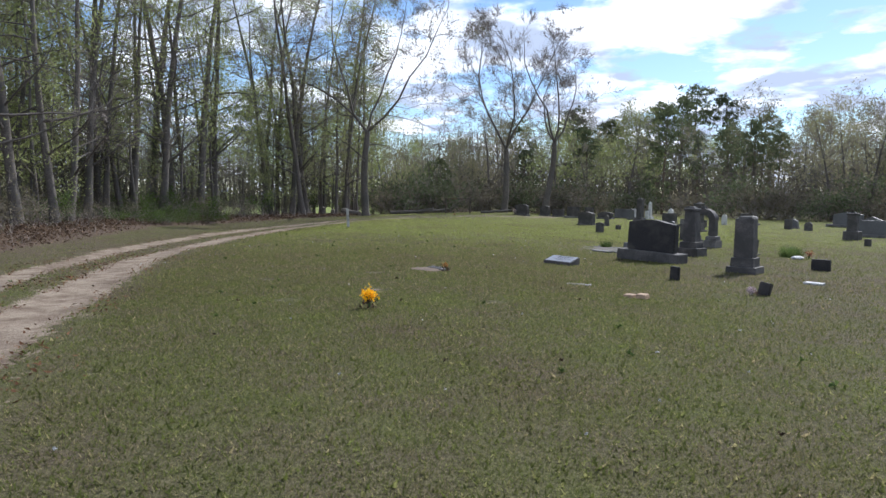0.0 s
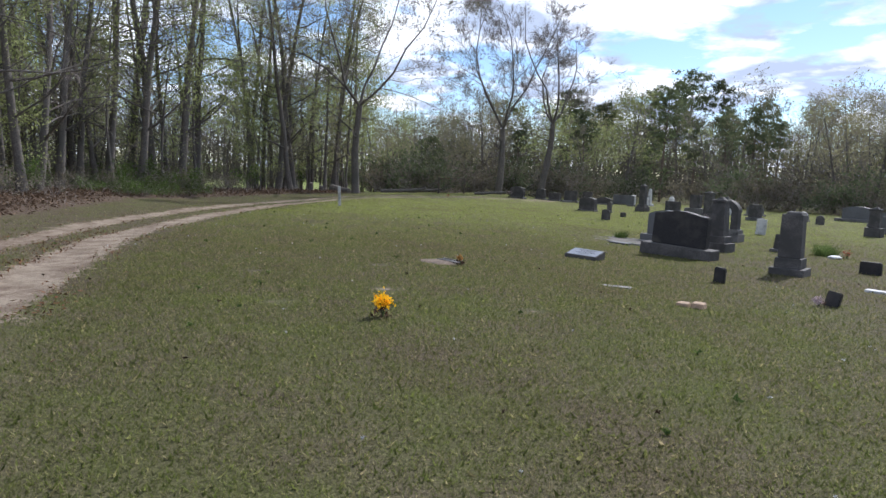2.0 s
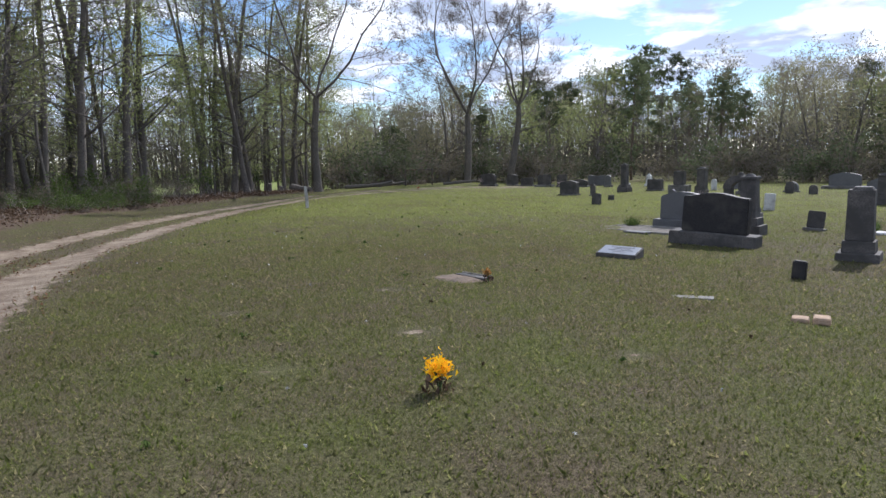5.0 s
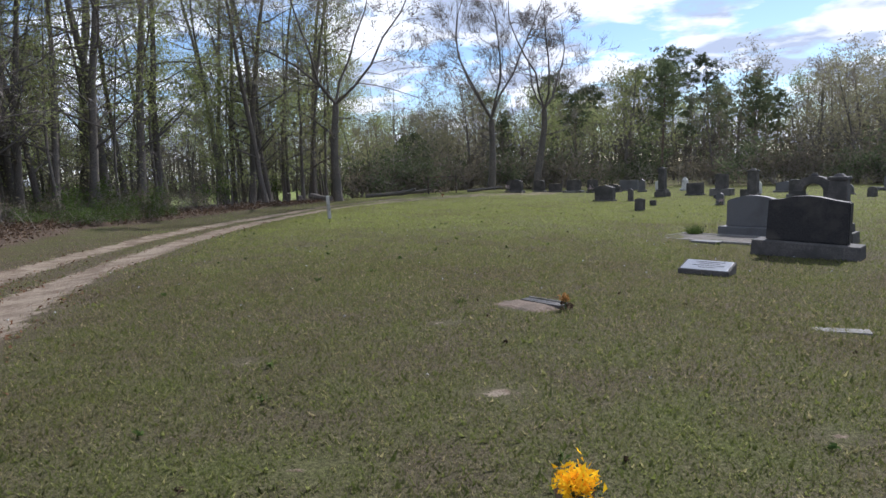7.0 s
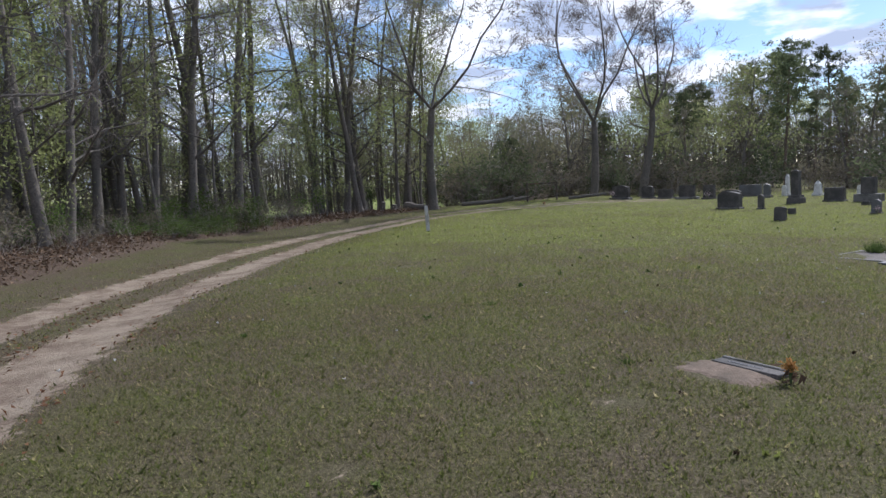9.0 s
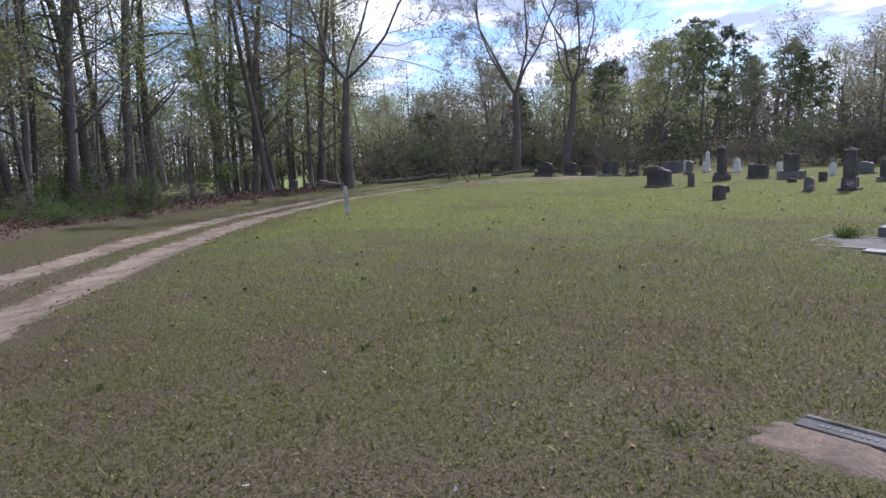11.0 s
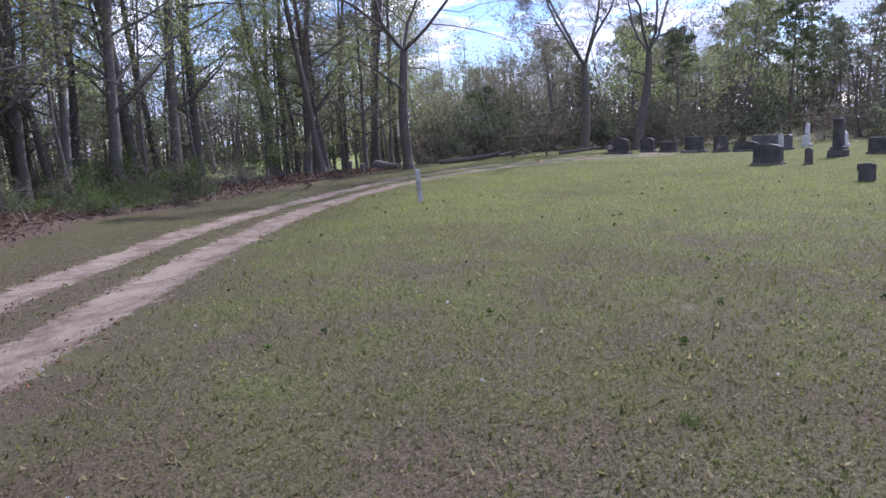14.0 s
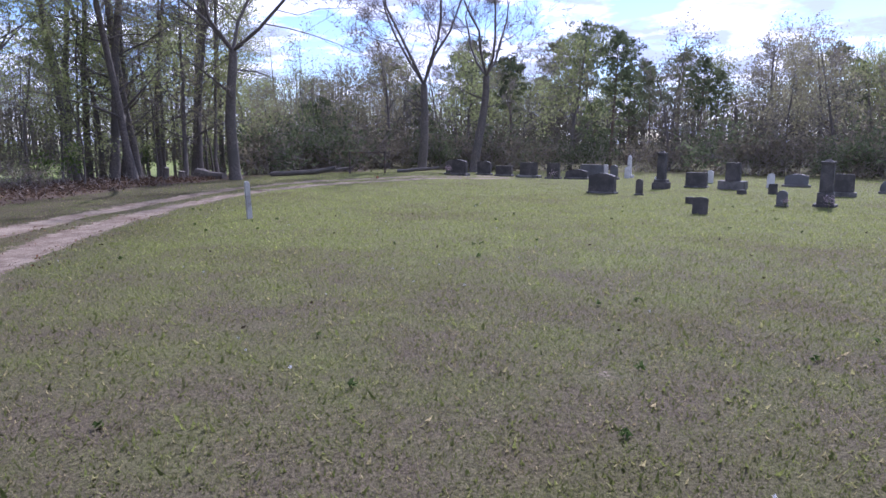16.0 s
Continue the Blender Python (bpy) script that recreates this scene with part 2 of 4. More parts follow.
M_LETTER = surface("engraved_grey", (0.10, 0.10, 0.105), (0.17, 0.17, 0.175), (0.08, 0.08, 0.08), 4.0, 60.0, 0.8, 0.2)
M_CONCRETE = surface("concrete", (0.15, 0.14, 0.125), (0.32, 0.30, 0.27), (0.09, 0.085, 0.065), 2.5, 45.0, 0.9, 0.5)
M_GRAVEL = surface("gravel", (0.07, 0.06, 0.05), (0.20, 0.17, 0.145), (0.055, 0.06, 0.03), 3.0, 30.0, 0.9, 0.9)
M_POST = surface("whitewashed_post", (0.30, 0.29, 0.27), (0.5, 0.49, 0.46), (0.2, 0.19, 0.17), 5.0, 45.0, 0.85, 0.4)
M_ORANGE = surface("orange_brick_stone", (0.30, 0.19, 0.11), (0.46, 0.33, 0.22), (0.24, 0.17, 0.11), 5.0, 50.0, 0.85, 0.4)
M_SOIL = surface("bare_red_soil", (0.10, 0.07, 0.048), (0.225, 0.165, 0.118), (0.10, 0.075, 0.05), 4.0, 40.0, 0.95, 0.9)
M_YELLOW = leafy("yellow_petals", (0.78, 0.42, 0.01), (0.9, 0.6, 0.02), 0.35)
M_RUST = leafy("faded_orange_petals", (0.32, 0.16, 0.04), (0.52, 0.30, 0.12), 0.3)
M_PINK = leafy("faded_pink_petals", (0.42, 0.30, 0.32), (0.6, 0.5, 0.5), 0.3)
M_RED = leafy("red_petals", (0.28, 0.07, 0.045), (0.38, 0.14, 0.09), 0.3)
M_STEM = surface("green_stem", (0.04, 0.08, 0.02), (0.09, 0.14, 0.04), (0.06, 0.07, 0.03), 5.0, 40.0, 0.7, 0.2)
M_IRON = surface("rusted_iron", (0.03, 0.026, 0.024), (0.09, 0.07, 0.055), (0.12, 0.06, 0.03), 4.0, 50.0, 0.7, 0.4)


# ---- mesh helpers ----
def mesh_of(name, verts, faces, material, smooth=False):
    me = bpy.data.meshes.new(name)
    me.from_pydata([tuple(v) for v in verts], [], [tuple(f) for f in faces])
    me.materials.append(material)
    if smooth:
        me.polygons.foreach_set("use_smooth", [True] * len(me.polygons))
    me.update()
    return me


def tri_soup(name, tris, material):
    """tris: an (n, 3, 3) array of loose triangles."""
    n = len(tris)
    me = bpy.data.meshes.new(name)
    me.vertices.add(n * 3)
    me.vertices.foreach_set("co", np.asarray(tris, dtype=np.float32).reshape(-1))
    me.loops.add(n * 3)
    me.loops.foreach_set("vertex_index", np.arange(n * 3, dtype=np.int32))
    me.polygons.add(n)
    me.polygons.foreach_set("loop_start", np.arange(0, n * 3, 3, dtype=np.int32))
    me.materials.append(material)
    me.update(calc_edges=True)
    return me


def part(name, bm, material, parent, label=""):
    me = bpy.data.meshes.new(name)
    bm.to_mesh(me)
    bm.free()
    me.materials.append(material)
    ob = new(name, me)
    ob.parent = parent
    return tagged(ob, label)


def part_mesh(name, me, parent, label=""):
    ob = new(name, me)
    ob.parent = parent
    return tagged(ob, label, kind="stuff" if name in ("twigwork", "branchwork", "stemwork", "leaves", "crown") else "")


def thing(name, m, label, category, group="", kind=""):
    ob = new(name)
    ob.empty_display_size = 0.2
    ob.matrix_basis = m
    return tagged(ob, label, category, group, kind)


def smooth01(a, b, x):
    t = np.clip((np.asarray(x, dtype=float) - a) / (b - a), 0, 1)
    return t * t * (3 - 2 * t)


# ---- ground ----
RUT_LEFT = [(-1.0, -6.0), (-4.0, 3.0), (-6.9, 9.0), (-9.6, 14.6), (-11.3, 20.5), (-11.7, 25.0), (-11.9, 29.0), (-11.5, 34.0), (-10.5, 38.0), (-8.6, 42.0), (-5.5, 45.5), (-1.5, 48.5), (4.0, 52.0)]
RUT_RIGHT = [(1.0, -6.0), (-2.6, 2.5), (-5.1, 8.2), (-5.7, 10.0), (-7.0, 13.4), (-8.1, 16.0), (-8.9, 19.0), (-9.5, 23.0), (-9.9, 26.5), (-10.1, 30.5), (-9.6, 35.0), (-8.2, 38.6), (-5.4, 42.8), (-1.0, 46.6), (4.0, 50.0)]
BARE = [(-1.49, 11.43, 0.34), (-2.55, 10.3, 0.3), (-1.9, 13.6, 0.25), (-5.2, 21.5, 0.3), (-2.6, 19.8, 0.25), (0.4, 10.6, 0.25), (-3.6, 12.4, 0.22)]
WOOD_EDGE = [(-8.0, -20.0), (-11.0, 0.0), (-14.2, 14.0), (-16.0, 24.0), (-17.0, 31.0), (-15.5, 38.0), (-13.8, 44.0), (-10.0, 53.0), (-3.0, 57.5), (3.0, 59.0), (12.0, 57.0), (20.0, 48.0), (26.0, 40.0), (34.0, 30.0), (42.0, 16.0), (46.0, 0.0), (46.0, -20.0)]


def line_distance(x, y, line):
    best = np.full(np.shape(x), 1e9)
    for (ax, ay), (bx, by) in zip(line, line[1:]):
        dx, dy = bx - ax, by - ay
        t = np.clip(((x - ax) * dx + (y - ay) * dy) / (dx * dx + dy * dy), 0, 1)
        best = np.minimum(best, np.hypot(x - ax - t * dx, y - ay - t * dy))
    return best


def inside_glade(x, y):
    x, y = np.asarray(x, dtype=float), np.asarray(y, dtype=float)
    res = np.zeros(np.shape(x), dtype=bool)
    ring = WOOD_EDGE + WOOD_EDGE[:1]
    for (ax, ay), (bx, by) in zip(ring, ring[1:]):
        cross = ((ay > y) != (by > y)) & (x < (bx - ax) * (y - ay) / ((by - ay) or 1e-9) + ax)
        res ^= cross
    return res


def ground_z(x, y):
    """The lie of the land: a shallow crown, lower along the track and beyond the stones."""
    x, y = np.asarray(x, dtype=float), np.asarray(y, dtype=float)
    z = -0.20 * smooth01(-1.5, 5.0, x)
    z = z - 0.26 * smooth01(-6.0, -11.0, x) * smooth01(4, 16, y) * (1 - 0.5 * smooth01(34, 44, y))
    z = z - 0.45 * smooth01(50, 66, y) * smooth01(2, -12, x)
    z = z + 0.35 * smooth01(-13.5, -18, x) * smooth01(0, 12, y) * (1 - smooth01(36, 46, y))
    z = z + 0.012 * np.sin(x * 0.9 + 1.3) * np.sin(y * 0.7) + 0.008 * np.sin(x * 2.3 + y * 1.7)
    return z


def gz(x, y):
    return float(ground_z(x, y))


def axis(lo, hi, step, far, grow=1.22):
    mid = list(np.arange(lo, hi + 1e-6, step))
    out, s = [], step
    v = hi
    while v < far:
        s *= grow
        v += s
        out.append(v)
    low, s, v = [], step, lo
    while v > -far:
        s *= grow
        v -= s
        low.append(v)
    return np.array(low[::-1] + mid + out)


def build_ground():
    xs, ys = axis(-17.0, 8.0, 0.16, 900), axis(1.0, 46.0, 0.16, 900)
    X, Y = np.meshgrid(xs, ys, indexing="ij")
    dl, dr = line_distance(X, Y, RUT_LEFT), line_distance(X, Y, RUT_RIGHT)
    far = smooth01(26, 44, Y)
    rut = np.maximum(1 - smooth01(0.1, 0.62, dl), 0.86 * (1 - smooth01(0.12, 0.72, dr))) * (1 - 0.5 * far)
    between = 1 - smooth01(0.5, 2.6, np.minimum(dl, dr))
    Z = ground_z(X, Y) - 0.05 * rut
    de = line_distance(X, Y, WOOD_EDGE)
    ins = inside_glade(X, Y)
    litter = np.where(ins, 1 - smooth01(0.0, 2.6, de), 1.0) * np.where(X > -3, 0.5, 1.0)
    lawn = np.where(ins, 0.0, smooth01(5, 9, de) * (Y > 41) * (X < -8))
    cover = np.zeros((X.size, 4), dtype=np.float32)
    spots = np.zeros_like(X)
    for bx, by, br in BARE:
        spots = np.maximum(spots, 1 - smooth01(0.2, 1.0, np.hypot((X - bx) / br, (Y - by) / (br * 0.7))))
    cover[:, 0] = np.maximum(0.52 * rut + 0.24 * between, 0.40 * spots).reshape(-1)
    cover[:, 1] = (0.62 * litter).reshape(-1)
    cover[:, 2] = (0.62 * lawn).reshape(-1)
    cover[:, 3] = 1
    nx, ny = X.shape
    idx = np.arange(nx * ny).reshape(nx, ny)
    quads = np.stack([idx[:-1, :-1], idx[1:, :-1], idx[1:, 1:], idx[:-1, 1:]], -1).reshape(-1, 4)
    me = bpy.data.meshes.new("ground")
    me.vertices.add(nx * ny)
    me.vertices.foreach_set("co", np.stack([X, Y, Z], -1).astype(np.float32).reshape(-1))
    me.loops.add(len(quads) * 4)
    me.loops.foreach_set("vertex_index", quads.astype(np.int32).reshape(-1))
    me.polygons.add(len(quads))
    me.polygons.foreach_set("loop_start", np.arange(0, len(quads) * 4, 4, dtype=np.int32))
    me.polygons.foreach_set("use_smooth", np.ones(len(quads), dtype=bool))
    col = me.color_attributes.new("cover", "FLOAT_COLOR", "POINT")
    col.data.foreach_set("color", cover.reshape(-1))
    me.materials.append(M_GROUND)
    me.update(calc_edges=True)
    return tagged(new("ground", me), "mown spring turf with a two-track clay lane and leaf litter", "ground", kind="structure")


build_ground()


# ---- trees ----
class Wood:
    """Collects tapered tubes and, at their ends, places for leaves."""

    def __init__(self):
        self.v, self.f, self.tips, self.twigs = [], [], [], []

    def tube(self, pts, radii, sides):
        base = len(self.v)
        n = len(pts)
        for i, p in enumerate(pts):
            d = (pts[min(i + 1, n - 1)] - pts[max(i - 1, 0)])
            d = d / (np.linalg.norm(d) + 1e-9)
            a = np.cross(d, (0.31, 0.95, 0.05))
            a /= np.linalg.norm(a) + 1e-9
            b = np.cross(d, a)
            for k in range(sides):
                w = 2 * math.pi * k / sides
                self.v.append(p + radii[i] * (math.cos(w) * a + math.sin(w) * b))
        for i in range(n - 1):
            for k in range(sides):
                q = (k + 1) % sides
                self.f.append((base + i * sides + k, base + i * sides + q, base + (i + 1) * sides + q, base + (i + 1) * sides + k))


def bent(rng, start, way, length, n, wobble, lift):
    pts, p, d = [np.array(start, dtype=float)], np.array(start, dtype=float), np.array(way, dtype=float)
    for _ in range(n):
        d = d + rng.normal(0, wobble, 3) + np.array((0, 0, lift))
        d /= np.linalg.norm(d)
        p = p + d * length / n
        pts.append(p)
    return pts


def side_way(rng, along, angle):
    r = rng.normal(0, 1, 3)
    r -= along * (r @ along)
    r /= np.linalg.norm(r) + 1e-9
    return along * math.cos(angle) + r * math.sin(angle)


def branches(rng, w, pts, radii, depth, count, lo, length, angle, lift, twigs):
    n = len(pts) - 1
    for c in range(count):
        t = lo + (1 - lo) * (c + rng.random()) / count
        i = min(int(t * n), n - 1)
        p = pts[i] + (pts[i + 1] - pts[i]) * (t * n - i)
        along = (pts[i + 1] - pts[i]) / np.linalg.norm(pts[i + 1] - pts[i])
        ln = length * (1.15 - 0.75 * (t - lo) / (1 - lo)) * rng.uniform(0.7, 1.2)
        way = side_way(rng, along, angle * rng.uniform(0.75, 1.25))
        r0 = radii[i] * rng.uniform(0.26, 0.44)
        seg = 5 if depth > 1 else 2
        bp = bent(rng, p, way, ln, seg, 0.16, lift)
        br = [max(r0 * (1 - 0.85 * k / seg), 0.006) for k in range(seg + 1)]
        w.tube(bp, br, 4 if depth > 1 else 3)
        if depth > 1:
            branches(rng, w, bp, br, depth - 1, max(3, count // 2 if count < 9 else 5), 0.25, ln * 0.5, 0.75, lift, twigs)
        for q in range(twigs):
            k = rng.uniform(0.35, 1.0) * seg
            j = min(int(k), seg - 1)
            s = bp[j] + (bp[j + 1] - bp[j]) * (k - j)
            al = (bp[j + 1] - bp[j]) / np.linalg.norm(bp[j + 1] - bp[j])
            e = s + side_way(rng, al, 0.7) * rng.uniform(0.35, 1.0) * (0.5 + 0.25 * depth) + np.array((0, 0, 0.1))
            w.twigs.append((s, e))
            w.tips.append(e)
            w.tips.append((s + e) / 2)


def twig_tris(rng, twigs, width=0.013):
    s = np.array([a for a, _ in twigs])
    e = np.array([b for _, b in twigs])
    side = rng.normal(0, 1, s.shape)
    side /= np.linalg.norm(side, axis=1)[:, None]
    m = s * 0.5 + e * 0.5
    f1 = e + side * 0.22
    return np.concatenate([np.stack([s - side * width, s + side * width, e], 1), np.stack([m - side * width * 0.7, m + side[:, [1, 2, 0]] * width * 0.7, f1], 1)])


def leaf_tris(rng, at, count, spread, size):
    at = np.array(at)
    c = at[rng.integers(0, len(at), count)] + rng.normal(0, spread, (count, 3))
    a = rng.normal(0, 1, (count, 3))
    a /= np.linalg.norm(a, axis=1)[:, None]
    b = np.cross(a, rng.normal(0, 1, (count, 3)))
    b /= np.linalg.norm(b, axis=1)[:, None]
    s = size * rng.uniform(0.6, 1.4, (count, 1))
    return np.stack([c - a * s, c + b * s * 0.55, c + a * s * 0.9 - b * s * 0.3], 1)


def limbs_apart(w, nv, nf, bark, ob):
    """The bole is one part, the crown's many limbs another."""
    part_mesh("trunk", mesh_of("trunk", w.v[:nv], w.f[:nf], bark, True), ob)
    part_mesh("branchwork", mesh_of("branchwork", w.v[nv:], [tuple(i - nv for i in f) for f in w.f[nf:]], bark, True), ob)


def tree_kind(seed, height, radius, label, category, trunk_lo, limbs, limb_len, angle, lift, leaf_mat, leaves, leaf_size, bark, name, fork=None, lean=0.0, twigs=4, spread=0.25, depth=2):
    rng = np.random.default_rng(seed)
    w = Wood()
    top = fork if fork else height
    pts = bent(rng, (0, 0, -0.35), (lean, 0.02, 1), top + 0.35, 10, 0.05, 0.02)
    radii = [radius * (1.35 if i == 0 else 1.0) * (1 - (0.35 if fork else 0.86) * i / 10) for i in range(11)]
    w.tube(pts, radii, 8)
    nv, nf = len(w.v), len(w.f)
    if fork:
        for k in range(4):
            a = 2 * math.pi * (k + rng.random() * 0.5) / 4
            d = np.array((math.cos(a) * 0.68, math.sin(a) * 0.68, 0.9))
            bp = bent(rng, pts[-1], d / np.linalg.norm(d), (height - fork) * rng.uniform(0.9, 1.15), 7, 0.17, 0.04)
            br = [radii[-1] * 0.46 * (1 - 0.88 * i / 7) for i in range(8)]
            w.tube(bp, br, 6)
            branches(rng, w, bp, br, depth, limbs, 0.12, limb_len, angle, lift, twigs)
        branches(rng, w, pts, radii, 1, 4, 0.6, limb_len * 0.7, 1.2, 0.0, twigs)
    else:
        branches(rng, w, pts, radii, depth, limbs, trunk_lo, limb_len, angle, lift, twigs)
    ob = thing(name, pose(0, 0, 0), label, category)
    limbs_apart(w, nv, nf, bark, ob)
    part_mesh("twigwork", tri_soup("twigwork", twig_tris(rng, w.twigs), M_TWIG), ob, "fine grey bare twigs")
    if leaves:
        part_mesh("crown", tri_soup("crown", leaf_tris(rng, w.tips, leaves, spread, leaf_size), leaf_mat), ob)
    return ob


def pine_kind(seed, height, radius, label, crown_lo, spread_r, leaves):
    rng = np.random.default_rng(seed)
    w = Wood()
    pts = bent(rng, (0, 0, -0.35), (0.02, 0, 1), height + 0.35, 10, 0.02, 0.02)
    radii = [radius * (1 - 0.85 * i / 10) for i in range(11)]
    w.tube(pts, radii, 7)
    nv, nf = len(w.v), len(w.f)
    pads = []
    for c in range(40):
        t = crown_lo + (1 - crown_lo) * (c + rng.random()) / 40
        i = min(int(t * 10), 9)
        p = pts[i] + (pts[i + 1] - pts[i]) * (t * 10 - i)
        u = (t - crown_lo) / (1 - crown_lo)
        ln = spread_r * (0.4 + 0.9 * math.sin(math.pi * min(1, 0.2 + 0.78 * u))) * rng.uniform(0.45, 1.25) * (1.0 if u < 0.85 else 0.6)
        a = rng.uniform(0, 2 * math.pi)
        bp = bent(rng, p, (math.cos(a), math.sin(a), rng.uniform(-0.1, 0.5)), ln, 4, 0.14, 0.09)
        w.tube(bp, [max(radii[i] * 0.35 * (1 - 0.8 * k / 4), 0.012) for k in range(5)], 3)
        for k in range(4):
            hub = bp[rng.integers(2, 5)] + rng.normal(0, 0.3, 3) * (1, 1, 0.5)
            pads.extend(hub + rng.normal(0, 0.2, (5, 3)) * (1, 1, 0.45))
    for c in range(12):
        t = rng.uniform(0.05, max(crown_lo, 0.08))
        i = min(int(t * 10), 9)
        a = rng.uniform(0, 2 * math.pi)
        w.tube(bent(rng, pts[i], (math.cos(a), math.sin(a), 0.1), rng.uniform(0.5, 1.4), 3, 0.15, 0.0), [0.025, 0.02, 0.012, 0.006], 3)
    ob = thing("pine_tree", pose(0, 0, 0), label, "tree")
    limbs_apart(w, nv, nf, M_PINEBARK, ob)
    part_mesh("crown", tri_soup("crown", leaf_tris(rng, pads, leaves, 0.12, 0.155), M_PINE), ob)
    return ob


def bush_kind(seed, r, h, leaves, mat, label):
    rng = np.random.default_rng(seed)
    w = Wood()
    for k in range(7):
        a = rng.uniform(0, 2 * math.pi)
        d = np.array((math.cos(a) * 0.6, math.sin(a) * 0.6, 1.0))
        s = (math.cos(a) * r * 0.4 * rng.random(), math.sin(a) * r * 0.4 * rng.random(), -0.1)
        bp = bent(rng, s, d / np.linalg.norm(d), h * rng.uniform(0.7, 1.3), 5, 0.2, 0.0)
        br = [0.018 * (1 - 0.8 * i / 5) for i in range(6)]
        w.tube(bp, br, 3)
        branches(rng, w, bp, br, 1, 4, 0.2, h * 0.5, 0.9, 0.0, 8)
    ob = thing("bush", pose(0, 0, 0), label, "bush")
    part_mesh("stemwork", mesh_of("stemwork", w.v, w.f, M_TWIG), ob)
    part_mesh("twigwork", tri_soup("twigwork", twig_tris(rng, w.twigs, 0.008), M_TWIG), ob)
    if leaves:
        part_mesh("leaves", tri_soup("leaves", leaf_tris(rng, w.tips, leaves, 0.14, 0.085), mat), ob)
    return ob


TREES = {
    "tall_a": tree_kind(11, 23, 0.25, "tall slender hardwood with thin spring leaves at the wood's edge", "tree", 0.14, 21, 4.4, 1.1, 0.04, M_SPRING, 4400, 0.095, M_BARK, "hardwood_tree", twigs=6, spread=0.35),
    "tall_b": tree_kind(12, 21, 0.21, "tall hardwood with olive spring buds and dark bark", "tree", 0.12, 22, 4.2, 1.15, 0.03, M_OLIVE, 3200, 0.085, M_BARK, "hardwood_tree", lean=0.05, twigs=7, spread=0.35),
    "tall_limb": tree_kind(19, 21, 0.25, "big leafless hardwood with long crooked limbs at the lane", "tree", 0.16, 12, 7.0, 1.25, 0.0, None, 0, 0.1, M_BARK, "bare_tree", twigs=14, lean=0.05),
    "tall_bare": tree_kind(13, 20, 0.19, "tall leafless hardwood with grey twigs in the wood", "tree", 0.1, 22, 4.4, 1.15, 0.03, None, 0, 0.1, M_BARK, "bare_tree", twigs=11),
    "thin_a": tree_kind(14, 12, 0.10, "thin understorey sapling with bright spring leaves", "tree", 0.15, 16, 2.1, 1.1, 0.03, M_SPRING, 1800, 0.10, M_BARK, "sapling", lean=0.06, depth=1, twigs=8, spread=0.4),
    "thin_b": tree_kind(15, 11, 0.085, "thin leafless sapling with grey twigs", "tree", 0.12, 18, 1.9, 1.0, 0.04, M_OLIVE, 900, 0.08, M_BARK, "sapling", lean=-0.05, twigs=14, depth=1, spread=0.35),
    "bare": tree_kind(16, 10, 0.15, "grey leafless hardwood of the far wood", "tree", 0.15, 20, 3.3, 1.0, 0.06, M_OLIVE, 500, 0.11, M_BARK, "bare_tree", twigs=10),
    "olive": tree_kind(17, 10, 0.16, "rounded hardwood in yellow-green spring leaf", "tree", 0.2, 18, 3.4, 1.1, 0.05, M_SPRING, 3200, 0.12, M_BARK, "hardwood_tree", spread=0.45, twigs=6),
    "bud": tree_kind(18, 10, 0.15, "hardwood with grey-olive buds in the far wood", "tree", 0.18, 18, 3.4, 1.1, 0.05, M_OLIVE, 2400, 0.11, M_BARK, "hardwood_tree", spread=0.45, twigs=7),
    "pine_a": pine_kind(21, 14, 0.2, "tall dark green pine with a bare lower trunk", 0.42, 2.4, 4600),
    "pine_b": pine_kind(22, 14, 0.19, "dark pine with a narrow rounded crown", 0.55, 2.0, 3800),
    "cedar": pine_kind(23, 9, 0.16, "dense dark evergreen branched near to the ground", 0.1, 2.2, 4200),
    "bush_green": bush_kind(31, 1.0, 1.3, 1000, M_BUSH, "tangled green undergrowth bush at the wood's edge"),
    "bush_bare": bush_kind(32, 1.0, 1.4, 420, M_BRUSH, "bare brown brush with dead leaves at the wood's edge"),
    "bush_dark": bush_kind(33, 1.2, 1.6, 900, M_PINE, "dark evergreen shrub under the trees"),
}
USED = set()


def plant(kind, x, y, scale=1.0, turn=None, tall=1.0, sink=0.0):
    m = Matrix.LocRotScale((x, y, gz(x, y) - sink), Euler((0, 0, random.uniform(0, 6.28) if turn is None else turn)), (scale, scale, scale * tall))
    USED.add(kind)
    return copy_thing(TREES[kind], m)


# the trees that stand out, one by one
fork_tree = tree_kind(41, 17.5, 0.29, "forked hardwood with a wide spreading crown beside the lane", "tree", 0.3, 11, 4.6, 1.15, -0.02, M_OLIVE, 7000, 0.08, M_BARK, "hardwood_tree", fork=6.0, lean=-0.03, twigs=8, depth=3)
fork_tree.matrix_basis = pose(-9.6, 49.0, gz(-9.6, 49), 0, 0, 30)
twin_a = tree_kind(42, 17.0, 0.30, "large leafless hardwood behind the far headstones", "tree", 0.3, 12, 3.6, 0.85, 0.05, None, 0, 0.1, M_BARK, "bare_tree", fork=5.2, twigs=7, depth=3)
twin_a.matrix_basis = pose(0.3, 57.0, gz(0.3, 57), 0, 0, 10)
twin_b = tree_kind(43, 15.5, 0.30, "leaning leafless hardwood behind the far headstones", "tree", 0.3, 9, 3.4, 0.95, 0.04, None, 0, 0.1, M_BARK, "bare_tree", fork=6.0, lean=0.06, twigs=6, depth=3)
twin_b.matrix_basis = pose(3.6, 57.3, gz(3.6, 57), 0, 6, 0)

